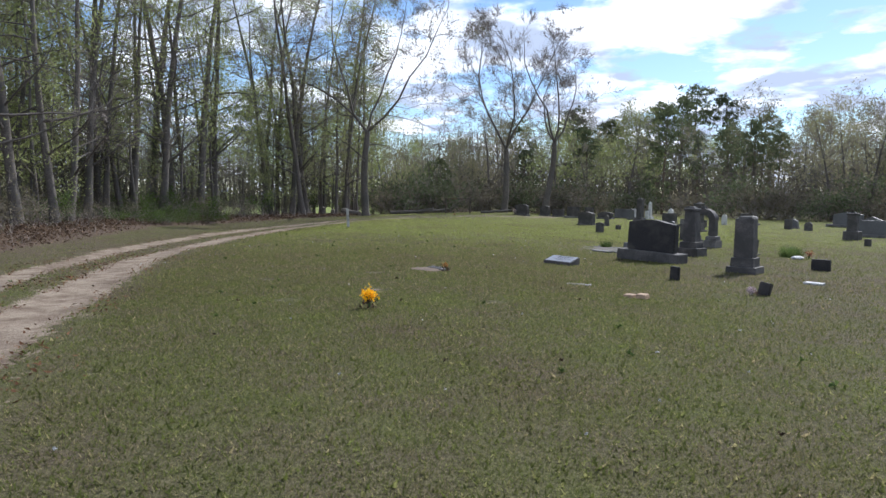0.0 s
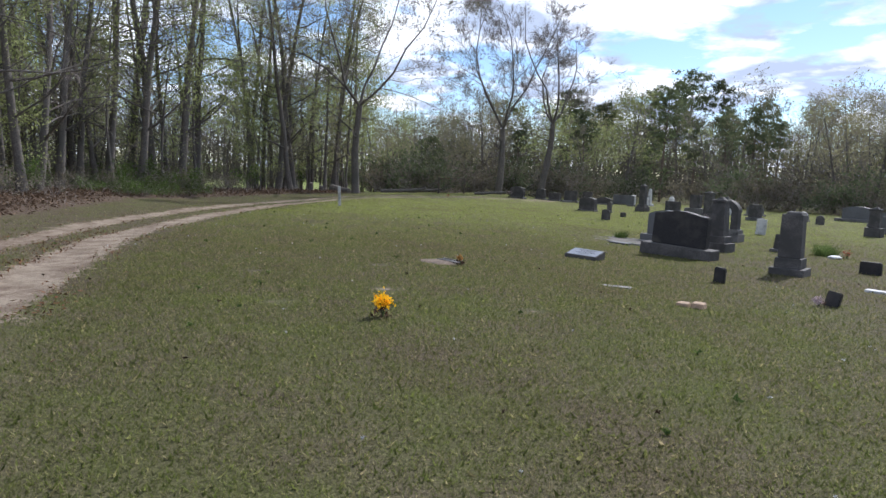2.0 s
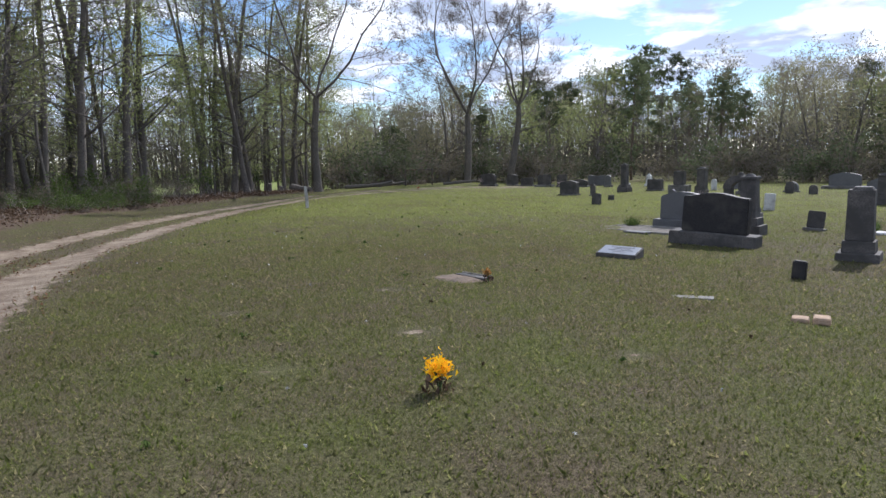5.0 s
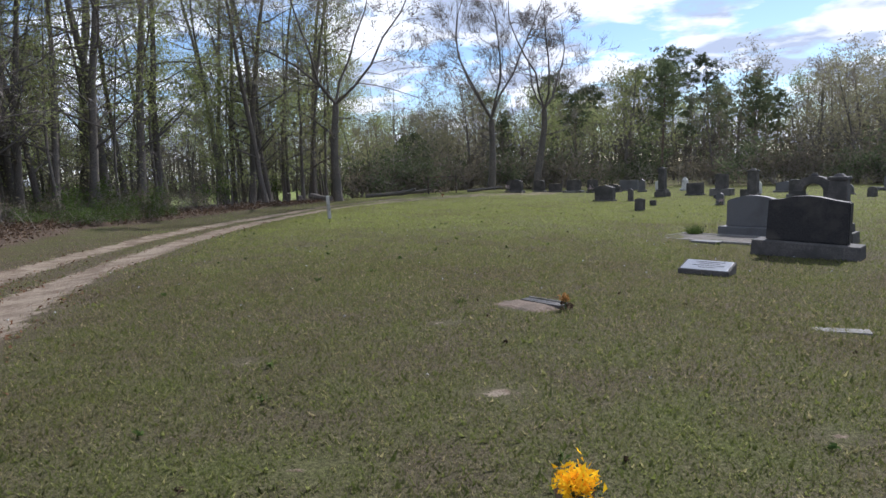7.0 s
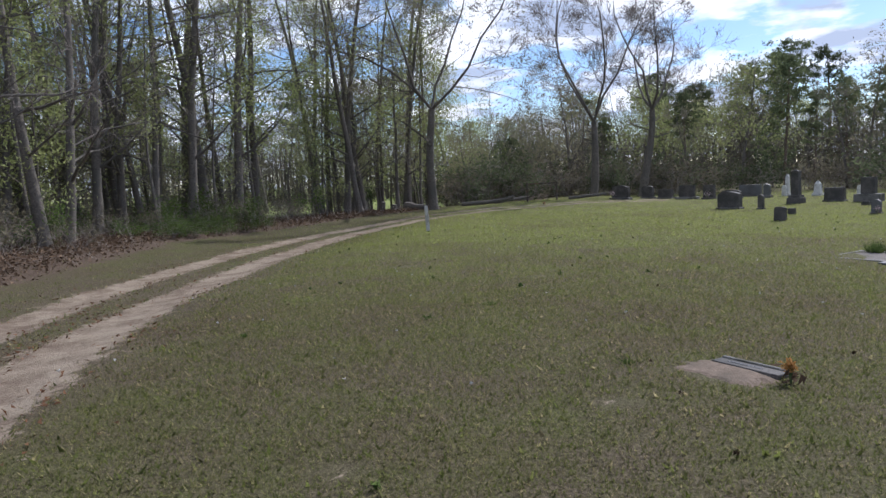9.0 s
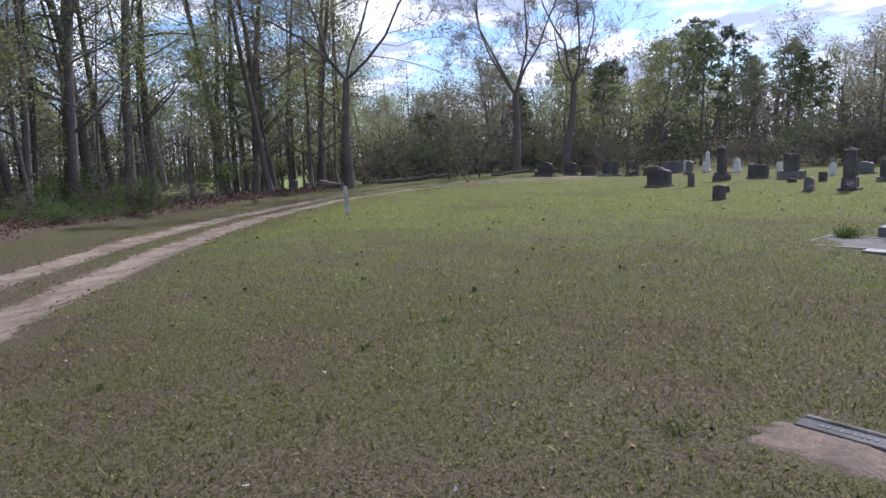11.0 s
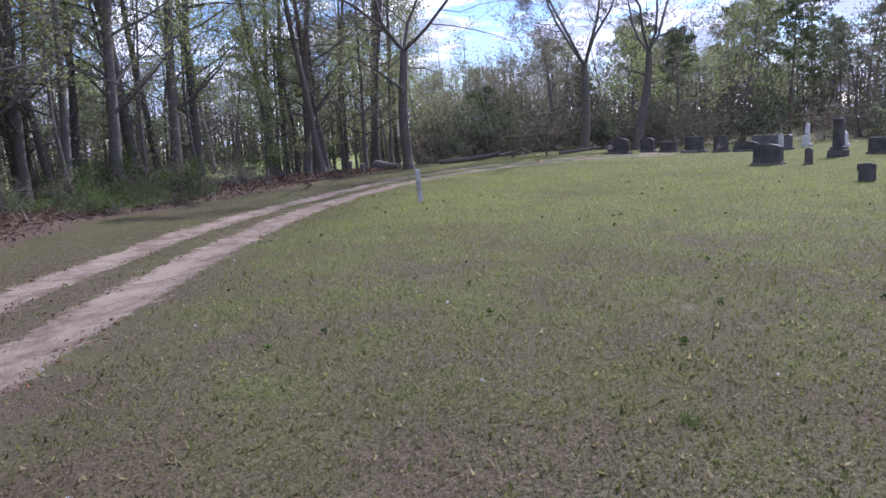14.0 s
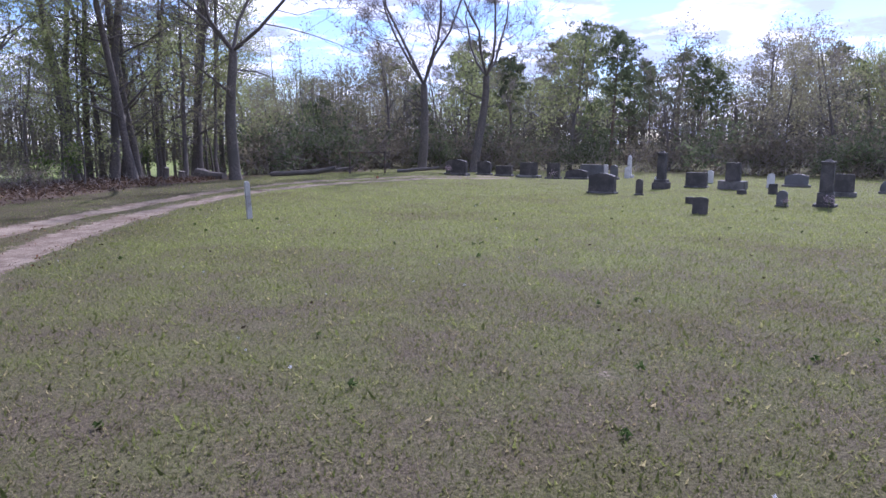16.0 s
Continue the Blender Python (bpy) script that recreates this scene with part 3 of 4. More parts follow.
for kind, x, y, s in [("tall_a", -24.0, 45.5, 1.15), ("tall_b", -26.6, 42.5, 1.2), ("tall_bare", -29.8, 46.5, 1.0), ("tall_b", -31.0, 44.0, 0.85),
                      ("tall_a", -33.5, 51.0, 0.95), ("tall_bare", -22.0, 49.0, 0.8), ("tall_a", -15.3, 49.4, 0.9), ("tall_bare", -15.5, 51.4, 0.75),
                      ("tall_b", -14.6, 50.9, 0.9), ("tall_a", -18.9, 54.0, 0.8), ("tall_bare", -11.9, 52.5, 0.75), ("thin_a", -11.2, 53.4, 1.1),
                      ("tall_b", -30.0, 70.0, 1.1), ("tall_a", -13.2, 57.0, 0.9), ("tall_b", -12.2, 60.5, 0.85), ("tall_a", -16.6, 58.0, 0.95), ("tall_bare", -14.6, 55.0, 0.9), ("thin_a", -14.0, 63.0, 1.2), ("thin_a", -16.0, 66.0, 1.25), ("thin_a", -12.4, 65.0, 1.1), ("tall_a", -21.0, 60.0, 0.95), ("tall_bare", -20.5, 42.0, 0.7), ("tall_a", -20.5, 33.0, 0.8), ("tall_bare", -21.0, 37.0, 0.85),
                      ("tall_b", -23.5, 36.0, 0.8), ("tall_a", -26.0, 33.0, 0.9), ("tall_limb", -18.6, 28.0, 0.75), ("tall_limb", -17.8, 23.0, 0.7), ("tall_limb", -22.6, 40.5, 0.8), ("tall_limb", -19.5, 35.5, 0.7), ("pine_b", 27.9, 104.0, 1.24), ("pine_b", 24.0, 96.0, 1.05), ("pine_a", 31.0, 98.0, 1.1)]:
    plant(kind, x, y, s)

rng_w = random.Random(7)


def spread_points(count, box, test, gap):
    out = []
    tries = 0
    while len(out) < count and tries < count * 60:
        tries += 1
        x, y = rng_w.uniform(box[0], box[1]), rng_w.uniform(box[2], box[3])
        if test(x, y) and all((x - a) ** 2 + (y - b) ** 2 > gap * gap for a, b in out):
            out.append((x, y))
    return out


def edge_gap(x, y):
    return float(line_distance(np.array(x), np.array(y), WOOD_EDGE))


# the wood along the lane
for x, y in spread_points(116, (-42, -11, 19, 57), lambda x, y: not inside_glade(x, y) and 1.2 < edge_gap(x, y) < (8 if y > 46 else 20), 1.2):
    k = rng_w.choice(["tall_a", "tall_a", "tall_b", "tall_bare", "thin_a", "thin_b", "thin_b", "thin_a"])
    plant(k, x, y, rng_w.uniform(0.6, 1.05) if k.startswith("tall") else rng_w.uniform(0.5, 1.1))
# the far wood behind the stones
for x, y in spread_points(220, (-14, 80, 6, 104), lambda x, y: not inside_glade(x, y) and 1.2 < edge_gap(x, y) < 46, 2.0):
    d, az = math.hypot(x, y - 5), math.degrees(math.atan2(x, y - 5))
    low = az < -1.5
    k = rng_w.choice(["bare", "bare", "bare", "bud", "bud", "cedar"] if low else ["pine_a", "pine_a", "pine_b", "pine_b", "bare", "bare", "bud", "bud", "olive", "cedar"])
    h = 1.5 + min(d, 95) * (0.088 if low else 0.125) * rng_w.uniform(0.62, 1.1)
    native = {"bare": 10.0, "bud": 10.0, "olive": 10.0, "pine_a": 14.0, "pine_b": 14.0, "cedar": 9.0}[k]
    s = h / native
    if k == "cedar":
        s *= 0.6
    plant(k, x, y, max(0.55, s))
# trees past the sunny clearing
for x, y in spread_points(40, (-120, -8, 70, 150), lambda x, y: not inside_glade(x, y) and edge_gap(x, y) > 50, 4.0):
    plant(rng_w.choice(["olive", "bud", "bare", "pine_a"]), x, y, rng_w.uniform(1.1, 1.6))
# undergrowth along the edges
for i in range(210):
    j = rng_w.randrange(2, len(WOOD_EDGE) - 2)
    (ax, ay), (bx, by) = WOOD_EDGE[j], WOOD_EDGE[j + 1]
    t = rng_w.random()
    x, y = ax + (bx - ax) * t, ay + (by - ay) * t
    nx, ny = -(by - ay), bx - ax
    ln = math.hypot(nx, ny)
    o = rng_w.uniform(0.6, 9.0)
    x, y = x + nx / ln * o, y + ny / ln * o
    if inside_glade(x, y) or (-15 < x < -6 and 44 < y < 56):
        continue
    k = rng_w.choice(["bush_bare", "bush_bare", "bush_bare", "bush_bare", "bush_green"] if x < -12 else ["bush_bare", "bush_bare", "bush_dark"])
    plant(k, x, y, rng_w.uniform(0.5, 0.95) if x < -12 else rng_w.uniform(0.8, 1.9))
for x, y, s in [(-17.5, 36.5, 0.75), (-16.6, 38.5, 0.7), (-18.5, 34.5, 0.7), (-19.5, 38.0, 0.9)]:
    plant("bush_green", x, y, s)
# the green bank between the lane and the first trunks
for i in range(18):
    y = 31.5 + 7.5 * i / 18
    plant("bush_green", -16.4 - 1.2 * math.sin(i * 1.7) - (0.8 if i % 2 else 0), y, rng_w.uniform(0.3, 0.48), tall=0.8)
# young growth in bright leaf past the bend, with the sun behind it
for x, y, s in [(-12.6, 58.0, 0.8), (-15.0, 60.0, 0.95), (-17.5, 62.5, 0.85), (-11.0, 62.0, 0.9), (-13.6, 67.5, 1.0), (-9.0, 66.0, 0.8), (-18.6, 57.0, 0.75), (-7.2, 63.0, 0.75)]:
    plant("thin_a", x, y, s)



# the depth of the wood, where single trees can no longer be told apart
def far_wood(name, count, trunks, box, near, far, rise, seed, mat, label):
    rng = np.random.default_rng(seed)
    x, y = rng.uniform(box[0], box[1], 60000), rng.uniform(box[2], box[3], 60000)
    e = line_distance(x, y, WOOD_EDGE)
    ok = ~inside_glade(x, y) & (e > near) & (e < far)
    x, y = x[ok], y[ok]
    d = np.hypot(x, y - 5)
    i = rng.integers(0, len(x), trunks)
    h = d[i] * rise * rng.uniform(0.55, 1.1, trunks)
    p = np.stack([x[i], y[i], ground_z(x[i], y[i]) - 0.3], 1)
    way = rng.normal(0, 0.05, (trunks, 3)) + (0, 0, 1.0)
    tip = p + way * h[:, None]
    s = np.stack([np.cos(i), np.sin(i), np.zeros(trunks)], 1) * rng.uniform(0.06, 0.17, (trunks, 1))
    t = np.cross(s, (0, 0, 1.0))
    wood = np.concatenate([np.stack([p - s, p + s, tip], 1), np.stack([p - t, p + t, tip], 1)])
    m = trunks * 26
    j = rng.integers(0, trunks, m)
    a = p[j] + (tip[j] - p[j]) * rng.uniform(0.15, 0.95, (m, 1))
    w = rng.normal(0, 1, (m, 3)) * (1, 1, 0.3) + (0, 0, 0.7)
    w /= np.linalg.norm(w, axis=1)[:, None]
    q = np.cross(w, rng.normal(0, 1, (m, 3)))
    q /= np.linalg.norm(q, axis=1)[:, None]
    twig = np.stack([a - q * 0.022, a + q * 0.022, a + w * rng.uniform(0.6, 2.4, (m, 1))], 1)
    tagged(new(name + "_trunks", tri_soup(name, np.concatenate([wood, twig]), M_BARK)), "crowded thin trunks and branches deep in the wood", "woods", kind="stuff")
    k = rng.integers(0, trunks, count)
    c = p[k] + (tip[k] - p[k]) * rng.random((count, 1)) + rng.normal(0, 0.9, (count, 3)) * (1, 1, 0.7)
    c[:, 2] = np.maximum(c[:, 2], p[k][:, 2] + 0.3)
    tagged(new(name, tri_soup(name, leaf_tris(rng, c, count, 0.1, 0.14), mat)), label, "woods", kind="stuff")


M_FAR = leafy("grey_olive_far_twigs", (0.115, 0.108, 0.078), (0.25, 0.24, 0.165), 0.5)
far_wood("far_wood", 150000, 1500, (-8, 130, -40, 140), 14, 62, 0.10, 91, M_FAR, "dense grey-olive foliage deep in the far wood")
far_wood("clearing_wood", 90000, 700, (-110, -4, 40, 140), 42, 75, 0.12, 92, M_FAR, "grey-olive wood past the sunny clearing")
far_wood("lane_wood", 30000, 420, (-75, -12, -5, 44), 12, 42, 0.12, 93, M_FAR, "crowded saplings deep in the wood along the lane")


def deep_brush(count, box, near, far, top, seed):
    """Shaded undergrowth that closes the view between the trunks."""
    rng = np.random.default_rng(seed)
    x, y = rng.uniform(box[0], box[1], count * 8), rng.uniform(box[2], box[3], count * 8)
    e = line_distance(x, y, WOOD_EDGE)
    ok = ~inside_glade(x, y) & (e > near) & (e < far)
    x, y = x[ok][:count], y[ok][:count]
    c = np.stack([x, y, ground_z(x, y) + 0.2 + top * rng.random(len(x)) ** 1.2], 1)
    me = tri_soup("deep_brush", leaf_tris(rng, c, len(c), 0.2, 0.30), M_BRUSH)
    tagged(new("deep_brush", me), "dull brown and olive undergrowth deep in the wood", "brush", kind="stuff")


deep_brush(26000, (-6, 110, 0, 125), 24, 60, 5.0, 94)
deep_brush(9000, (-80, -14, 0, 46), 18, 44, 5.0, 95)
deep_brush(12000, (-110, -6, 70, 130), 46, 72, 6.0, 96)


# ---- stones ----
def block(bm, w, d, h, x=0.0, y=0.0, z=0.0, taper=0.0, bevel=0.012, rough=0.0, seed=0):
    """A bevelled block standing at z; taper narrows its top."""
    vs = bmesh.ops.create_cube(bm, size=1.0)["verts"]
    for v in vs:
        k = 1 - taper if v.co.z > 0 else 1.0
        v.co = Vector((v.co.x * w * k + x, v.co.y * d * k + y, (v.co.z + 0.5) * h + z))
    es = list({e for v in vs for e in v.link_edges})
    if bevel:
        bmesh.ops.bevel(bm, geom=es, offset=min(bevel, h * 0.3), segments=2, profile=0.6, affect="EDGES")
    return bm


def slab_profile(w, h, top, n=14):
    """Front outline of a headstone, from lower left round to lower right."""
    pts = [(-w / 2, 0.0)]
    for i in range(n + 1):
        u = -1 + 2 * i / n
        if top == "serpentine":
            z = h - 0.065 * w * (0.5 - 0.5 * math.cos(math.pi * min(1, abs(u)))) - 0.012
        elif top == "round":
            z = h - w * 0.42 * (1 - math.sqrt(max(0, 1 - u * u)))
        elif top == "arc":
            z = h - 0.10 * w * u * u
        elif top == "peak":
            z = h - 0.22 * w * abs(u)
        else:
            z = h
        pts.append((u * w / 2, z))
    pts.append((w / 2, 0.0))
    return pts


def tablet(w, h, d, top, z0=0.0, flare=0.0, bevel=0.014, chip=0.0, seed=0):
    bm = bmesh.new()
    rng = random.Random(seed)
    pts = slab_profile(w, h, top)
    vs = [bm.verts.new((x * (1 - flare * z / h) + rng.uniform(-chip, chip), -d / 2, z + z0 + (rng.uniform(-chip, chip) if z > 0 else 0))) for x, z in pts]
    f = bm.faces.new(vs)
    r = bmesh.ops.extrude_face_region(bm, geom=[f])
    for v in r["geom"]:
        if isinstance(v, bmesh.types.BMVert):
            v.co.y += d
    bmesh.ops.recalc_face_normals(bm, faces=bm.faces[:])
    rim = [e for e in bm.edges if len(e.link_faces) == 2 and e.calc_face_angle(0) > 0.7]
    bmesh.ops.bevel(bm, geom=rim, offset=bevel, segments=2, affect="EDGES")
    return bm


ROW = -43.0   # the way in which the stones' rows run


def at(x, y, turn=ROW, lean=0.0, side=0.0):
    return pose(x, y, gz(x, y), lean, side, turn)


def headstone(x, y, w, h, d, top, mat, label, base=None, turn=ROW, lean=0.0, side=0.0, group="", flare=0.02, base_mat=None, seed=0, chip=0.0):
    ob = thing("headstone", at(x, y, turn, lean, side), label, "headstone", group)
    z0 = -0.06
    if base:
        bw, bd, bh = base
        part("base", block(bmesh.new(), bw, bd, bh + 0.06, z=-0.06, taper=0.02, bevel=0.02), base_mat or M_BASE, ob)
        z0 = bh
    part("tablet", tablet(w, h - (base[2] if base else -0.06), d, top, z0, flare, min(0.016, d * 0.2), chip, seed), mat, ob)
    return ob


def obelisk(x, y, steps, shaft, mat, label, cap="flat", turn=ROW, lean=0.0, step_mat=None):
    """steps: width, depth, height of each plinth block; shaft: width, depth, height, taper."""
    ob = thing("monument", at(x, y, turn, lean), label, "monument")
    z = -0.06
    for i, (w, d, h) in enumerate(steps):
        part("plinth", block(bmesh.new(), w, d, h + (0.06 if i == 0 else 0), z=z, taper=0.03, bevel=0.015), step_mat or mat, ob)
        z += h + (0.06 if i == 0 else 0)
    w, d, h, tp = shaft
    part("shaft", block(bmesh.new(), w, d, h, z=z, taper=tp, bevel=0.014), mat, ob)
    z += h
    k = 1 - tp
    if cap == "block":
        part("cap", block(bmesh.new(), w * k * 1.18, d * k * 1.18, 0.07, z=z, bevel=0.015), mat, ob)
        part("finial", block(bmesh.new(), w * k * 0.7, d * k * 0.7, 0.06, z=z + 0.07, taper=0.5, bevel=0.012), mat, ob)
    elif cap == "point":
        part("cap", block(bmesh.new(), w * k, d * k, w * 0.5, z=z, taper=0.85, bevel=0.006), mat, ob)
    elif cap == "broken":
        part("cap", block(bmesh.new(), w * k * 0.8, d * k * 0.92, 0.05, x=0.02, z=z, taper=0.18, bevel=0.02), mat, ob)
    return ob


# the black double monument
black = thing("headstone", pose(4.31, 18.80, -0.135, 0, 2.5, -40), "large black granite headstone with curved top on a grey base", "headstone")
part("base", block(bmesh.new(), 1.74, 0.52, 0.32, z=-0.12, taper=0.015, bevel=0.025), M_DARK, black, "grey stained stone base")
part("tablet", tablet(1.31, 0.82, 0.24, "serpentine", 0.2, 0.02, 0.02, 0.004, 3), M_BLACK, black)
# the grey one behind it, with its plot
grey = thing("headstone", at(4.95, 22.5, -47), "large smooth grey granite headstone beside a kerbed plot", "headstone")
part("base", block(bmesh.new(), 1.52, 0.42, 0.26, z=-0.06, taper=0.015, bevel=0.02), M_GREY, grey)
part("tablet", tablet(1.2, 0.72, 0.2, "arc", 0.2, 0.03, 0.015), M_GREY, grey)

plot = thing("grave_plot", at(3.95, 21.75, -50), "kerbed grave plot of pale gravel and weathered concrete", "grave")
PW, PD = 2.5, 1.15
part("gravel_bed", block(bmesh.new(), PW, PD, 0.075, z=-0.05, bevel=0.01), M_GRAVEL, plot, "pale gravel with weeds")
for kx, ky, kw, kd in ((0, -PD / 2 - 0.035, PW + 0.2, 0.07), (0, PD / 2 + 0.035, PW + 0.2, 0.07), (-PW / 2 - 0.035, 0, 0.07, PD), (PW / 2 + 0.035, 0, 0.07, PD)):
    part("kerb", block(bmesh.new(), kw, kd, 0.10, kx, ky, -0.06, bevel=0.012), M_CONCRETE, plot)
part("footstone", block(bmesh.new(), 0.62, 0.26, 0.11, 0.1, -PD / 2 - 0.24, -0.06, bevel=0.012), M_GREY, plot, "flat grey footstone")

# the sloped flush marker
marker = thing("grave_marker", pose(1.85, 16.74, gz(1.85, 16.74), 0, 1.5, -36), "low grey granite marker with a sloped polished face", "grave marker")
bm = bmesh.new()
vv = [bm.verts.new(p) for p in ((-0.36, -0.2, -0.05), (0.36, -0.2, -0.05), (0.36, 0.2, -0.05), (-0.36, 0.2, -0.05), (-0.36, -0.2, 0.075), (0.36, -0.2, 0.075), (0.36, 0.2, 0.17), (-0.36, 0.2, 0.17))]
for q in ((3, 2, 1, 0), (4, 5, 6, 7), (0, 1, 5, 4), (1, 2, 6, 5), (2, 3, 7, 6), (3, 0, 4, 7)):
    bm.faces.new([vv[i] for i in q])
bmesh.ops.bevel(bm, geom=bm.edges[:], offset=0.008, segments=2, affect="EDGES")
part("body", bm, M_DARK, marker)
bm = bmesh.new()
block(bm, 0.66, 0.37, 0.006, bevel=0.002)
bmesh.ops.rotate(bm, verts=bm.verts, cent=(0, 0, 0), matrix=Matrix.Rotation(math.atan2(0.095, 0.4), 3, "X"))
bmesh.ops.translate(bm, verts=bm.verts, vec=(0, 0, 0.121))
part("face_plate", bm, M_BRONZE, marker, "polished inscribed face")
for row, (ln, oy) in enumerate(((0.42, 0.11), (0.30, 0.05), (0.46, -0.02), (0.24, -0.09))):
    bm = bmesh.new()
    block(bm, ln, 0.013, 0.003, bevel=0)
    bmesh.ops.rotate(bm, verts=bm.verts, cent=(0, 0, 0), matrix=Matrix.Rotation(math.atan2(0.095, 0.4), 3, "X"))
    bmesh.ops.translate(bm, verts=bm.verts, vec=(0.02, oy, 0.1285 + oy * 0.2375))
    part("inscription_line", bm, M_LETTER, marker)

# the dark broken column nearer the eye
obelisk(5.85, 16.45, [(0.66, 0.56, 0.15), (0.5, 0.42, 0.2)], (0.42, 0.3, 0.86, 0.07), M_DARK, "dark weathered marble monument with a rough top on a two-step plinth", "broken", -38, 1.0)

# the capped column standing between the black stone and the arch
obelisk(5.74, 20.43, [(0.65, 0.6, 0.24), (0.5, 0.46, 0.17)], (0.37, 0.34, 0.86, 0.16), M_DARK, "grey weathered column monument with a capped top on a stepped plinth", "block", -42)

# the arch with two columns
arch = thing("monument", at(7.05, 23.95, -47), "grey stone arch monument with two columns on twin plinths", "monument")
for sx in (-0.34, 0.34):
    part("plinth", block(bmesh.new(), 0.44, 0.42, 0.3, sx, 0, -0.06, 0.03, 0.015), M_BASE, arch)
    part("plinth", block(bmesh.new(), 0.36, 0.34, 0.14, sx, 0, 0.24, 0.05, 0.015), M_BASE, arch)
    part("column", block(bmesh.new(), 0.23, 0.22, 0.54, sx, 0, 0.38, 0.05, 0.02), M_DARK, arch)
bm = bmesh.new()
ring = []
for i in range(17):
    a = math.pi * i / 16
    ring.append([bm.verts.new((r * math.cos(a), yy, 0.90 + r * 0.8 * math.sin(a))) for r in (0.24, 0.47) for yy in (-0.11, 0.11)])
for p, q in zip(ring, ring[1:]):
    for i, j in ((0, 1), (1, 3), (3, 2), (2, 0)):
        bm.faces.new((p[i], p[j], q[j], q[i]))
bm.faces.new((ring[0][0], ring[0][2], ring[0][3], ring[0][1]))
bm.faces.new((ring[-1][0], ring[-1][1], ring[-1][3], ring[-1][2]))
bmesh.ops.recalc_face_normals(bm, faces=bm.faces[:])
part("arch_top", bm, M_DARK, arch)
part("finial", block(bmesh.new(), 0.16, 0.14, 0.08, 0, 0, 1.27, 0.4, 0.015), M_DARK, arch)
# headstones and markers of the far rows
G = "far headstones"
headstone(1.65, 51.9, 1.3, 0.86, 0.22, "arc", M_DARK, "wide dark grey granite headstone with flowers beside it", (1.5, 0.4, 0.12), group=G)
headstone(3.45, 53.2, 0.85, 0.8, 0.2, "arc", M_DARK, "dark granite headstone on a low base", (1.0, 0.36, 0.1), group=G)
headstone(4.4, 52.3, 1.0, 0.58, 0.2, "flat", M_DARK, "low dark granite headstone", (1.1, 0.34, 0.1), group=G)
headstone(5.35, 50.6, 1.0, 0.82, 0.22, "flat", M_DARK, "dark granite headstone on a pale base", (1.4, 0.42, 0.14), group=G, base_mat=M_CONCRETE)
headstone(6.35, 49.4, 0.7, 0.82, 0.2, "flat", M_DARK, "squarish dark headstone with flowers at its foot", (0.85, 0.36, 0.1), group=G)
headstone(7.4, 48.8, 1.2, 0.5, 0.2, "arc", M_DARK, "low wide dark granite headstone", (1.3, 0.36, 0.1), group=G)
headstone(5.0, 39.2, 0.98, 0.74, 0.3, "arc", M_DARK, "dark granite headstone standing by itself on a thin base", (1.1, 0.42, 0.07), group=G)
headstone(8.9, 50.6, 1.3, 0.68, 0.24, "flat", M_GREY, "long grey granite headstone", (1.4, 0.4, 0.1), group=G)
headstone(9.8, 50.9, 0.26, 0.68, 0.1, "round", M_WHITE, "narrow white marble tablet", group=G)
headstone(9.0, 47.8, 0.36, 0.75, 0.16, "peak", M_GREY, "narrow grey pointed headstone", (0.5, 0.3, 0.12), group=G)
headstone(5.95, 38.1, 0.24, 0.58, 0.14, "round", M_DARK, "small narrow dark marker with a rounded head", (0.3, 0.22, 0.06), group=G)
headstone(10.3, 49.2, 0.26, 0.6, 0.1, "round", M_WHITE, "small white marble tablet", group=G)
obelisk(10.6, 49.6, [(0.42, 0.42, 0.14)], (0.22, 0.22, 0.95, 0.25), M_WHITE, "slim white marble obelisk in the far row", "point")
obelisk(8.3, 41.2, [(0.62, 0.56, 0.26), (0.5, 0.46, 0.12)], (0.34, 0.32, 1.0, 0.1), M_DARK, "dark marble column monument on a heavy plinth", "block")
obelisk(11.7, 48.2, [(0.5, 0.46, 0.12)], (0.36, 0.3, 0.5, 0.2), M_WHITE, "short white marble monument with a peaked top", "point")
headstone(10.1, 41.7, 0.85, 0.62, 0.26, "flat", M_DARK, "dark squarish granite headstone", (0.95, 0.4, 0.07), group=G)
headstone(11.0, 40.5, 0.55, 1.06, 0.34, "flat", M_DARK, "tall dark block headstone on a broad base", (1.05, 0.55, 0.34), group=G)
headstone(9.9, 38.1, 0.32, 0.16, 0.16, "flat", M_DARK, "low dark footstone in the turf", group=G)
headstone(4.72, 31.7, 0.38, 0.45, 0.13, "arc", M_DARK, "small dark headstone with a rounded top leaning slightly", group=G, lean=-3)
headstone(6.0, 34.6, 0.25, 0.22, 0.14, "flat", M_DARK, "small dark footstone in the turf", group=G)
headstone(8.3, 33.5, 0.3, 0.47, 0.14, "round", M_GREY, "small grey headstone with white flowers", (0.36, 0.24, 0.05), group=G)
headstone(11.0, 37.9, 0.3, 0.38, 0.14, "flat", M_DARK, "small dark square headstone", group=G)
obelisk(9.4, 33.1, [(0.62, 0.58, 0.08), (0.44, 0.4, 0.34)], (0.36, 0.32, 0.82, 0.08), M_DARK, "dark column monument with flowers on its plinth", "block")
headstone(12.65, 36.4, 0.6, 0.78, 0.24, "flat", M_DARK, "dark granite headstone with a stepped base", (0.78, 0.42, 0.16), group=G)
headstone(7.3, 27.4, 0.3, 0.58, 0.12, "flat", M_DARK, "narrow dark slab headstone", group=G, lean=-2)
headstone(19.0, 39.4, 1.45, 0.82, 0.28, "arc", M_GREY, "wide grey granite headstone on a long base", (2.1, 0.5, 0.16), group=G)
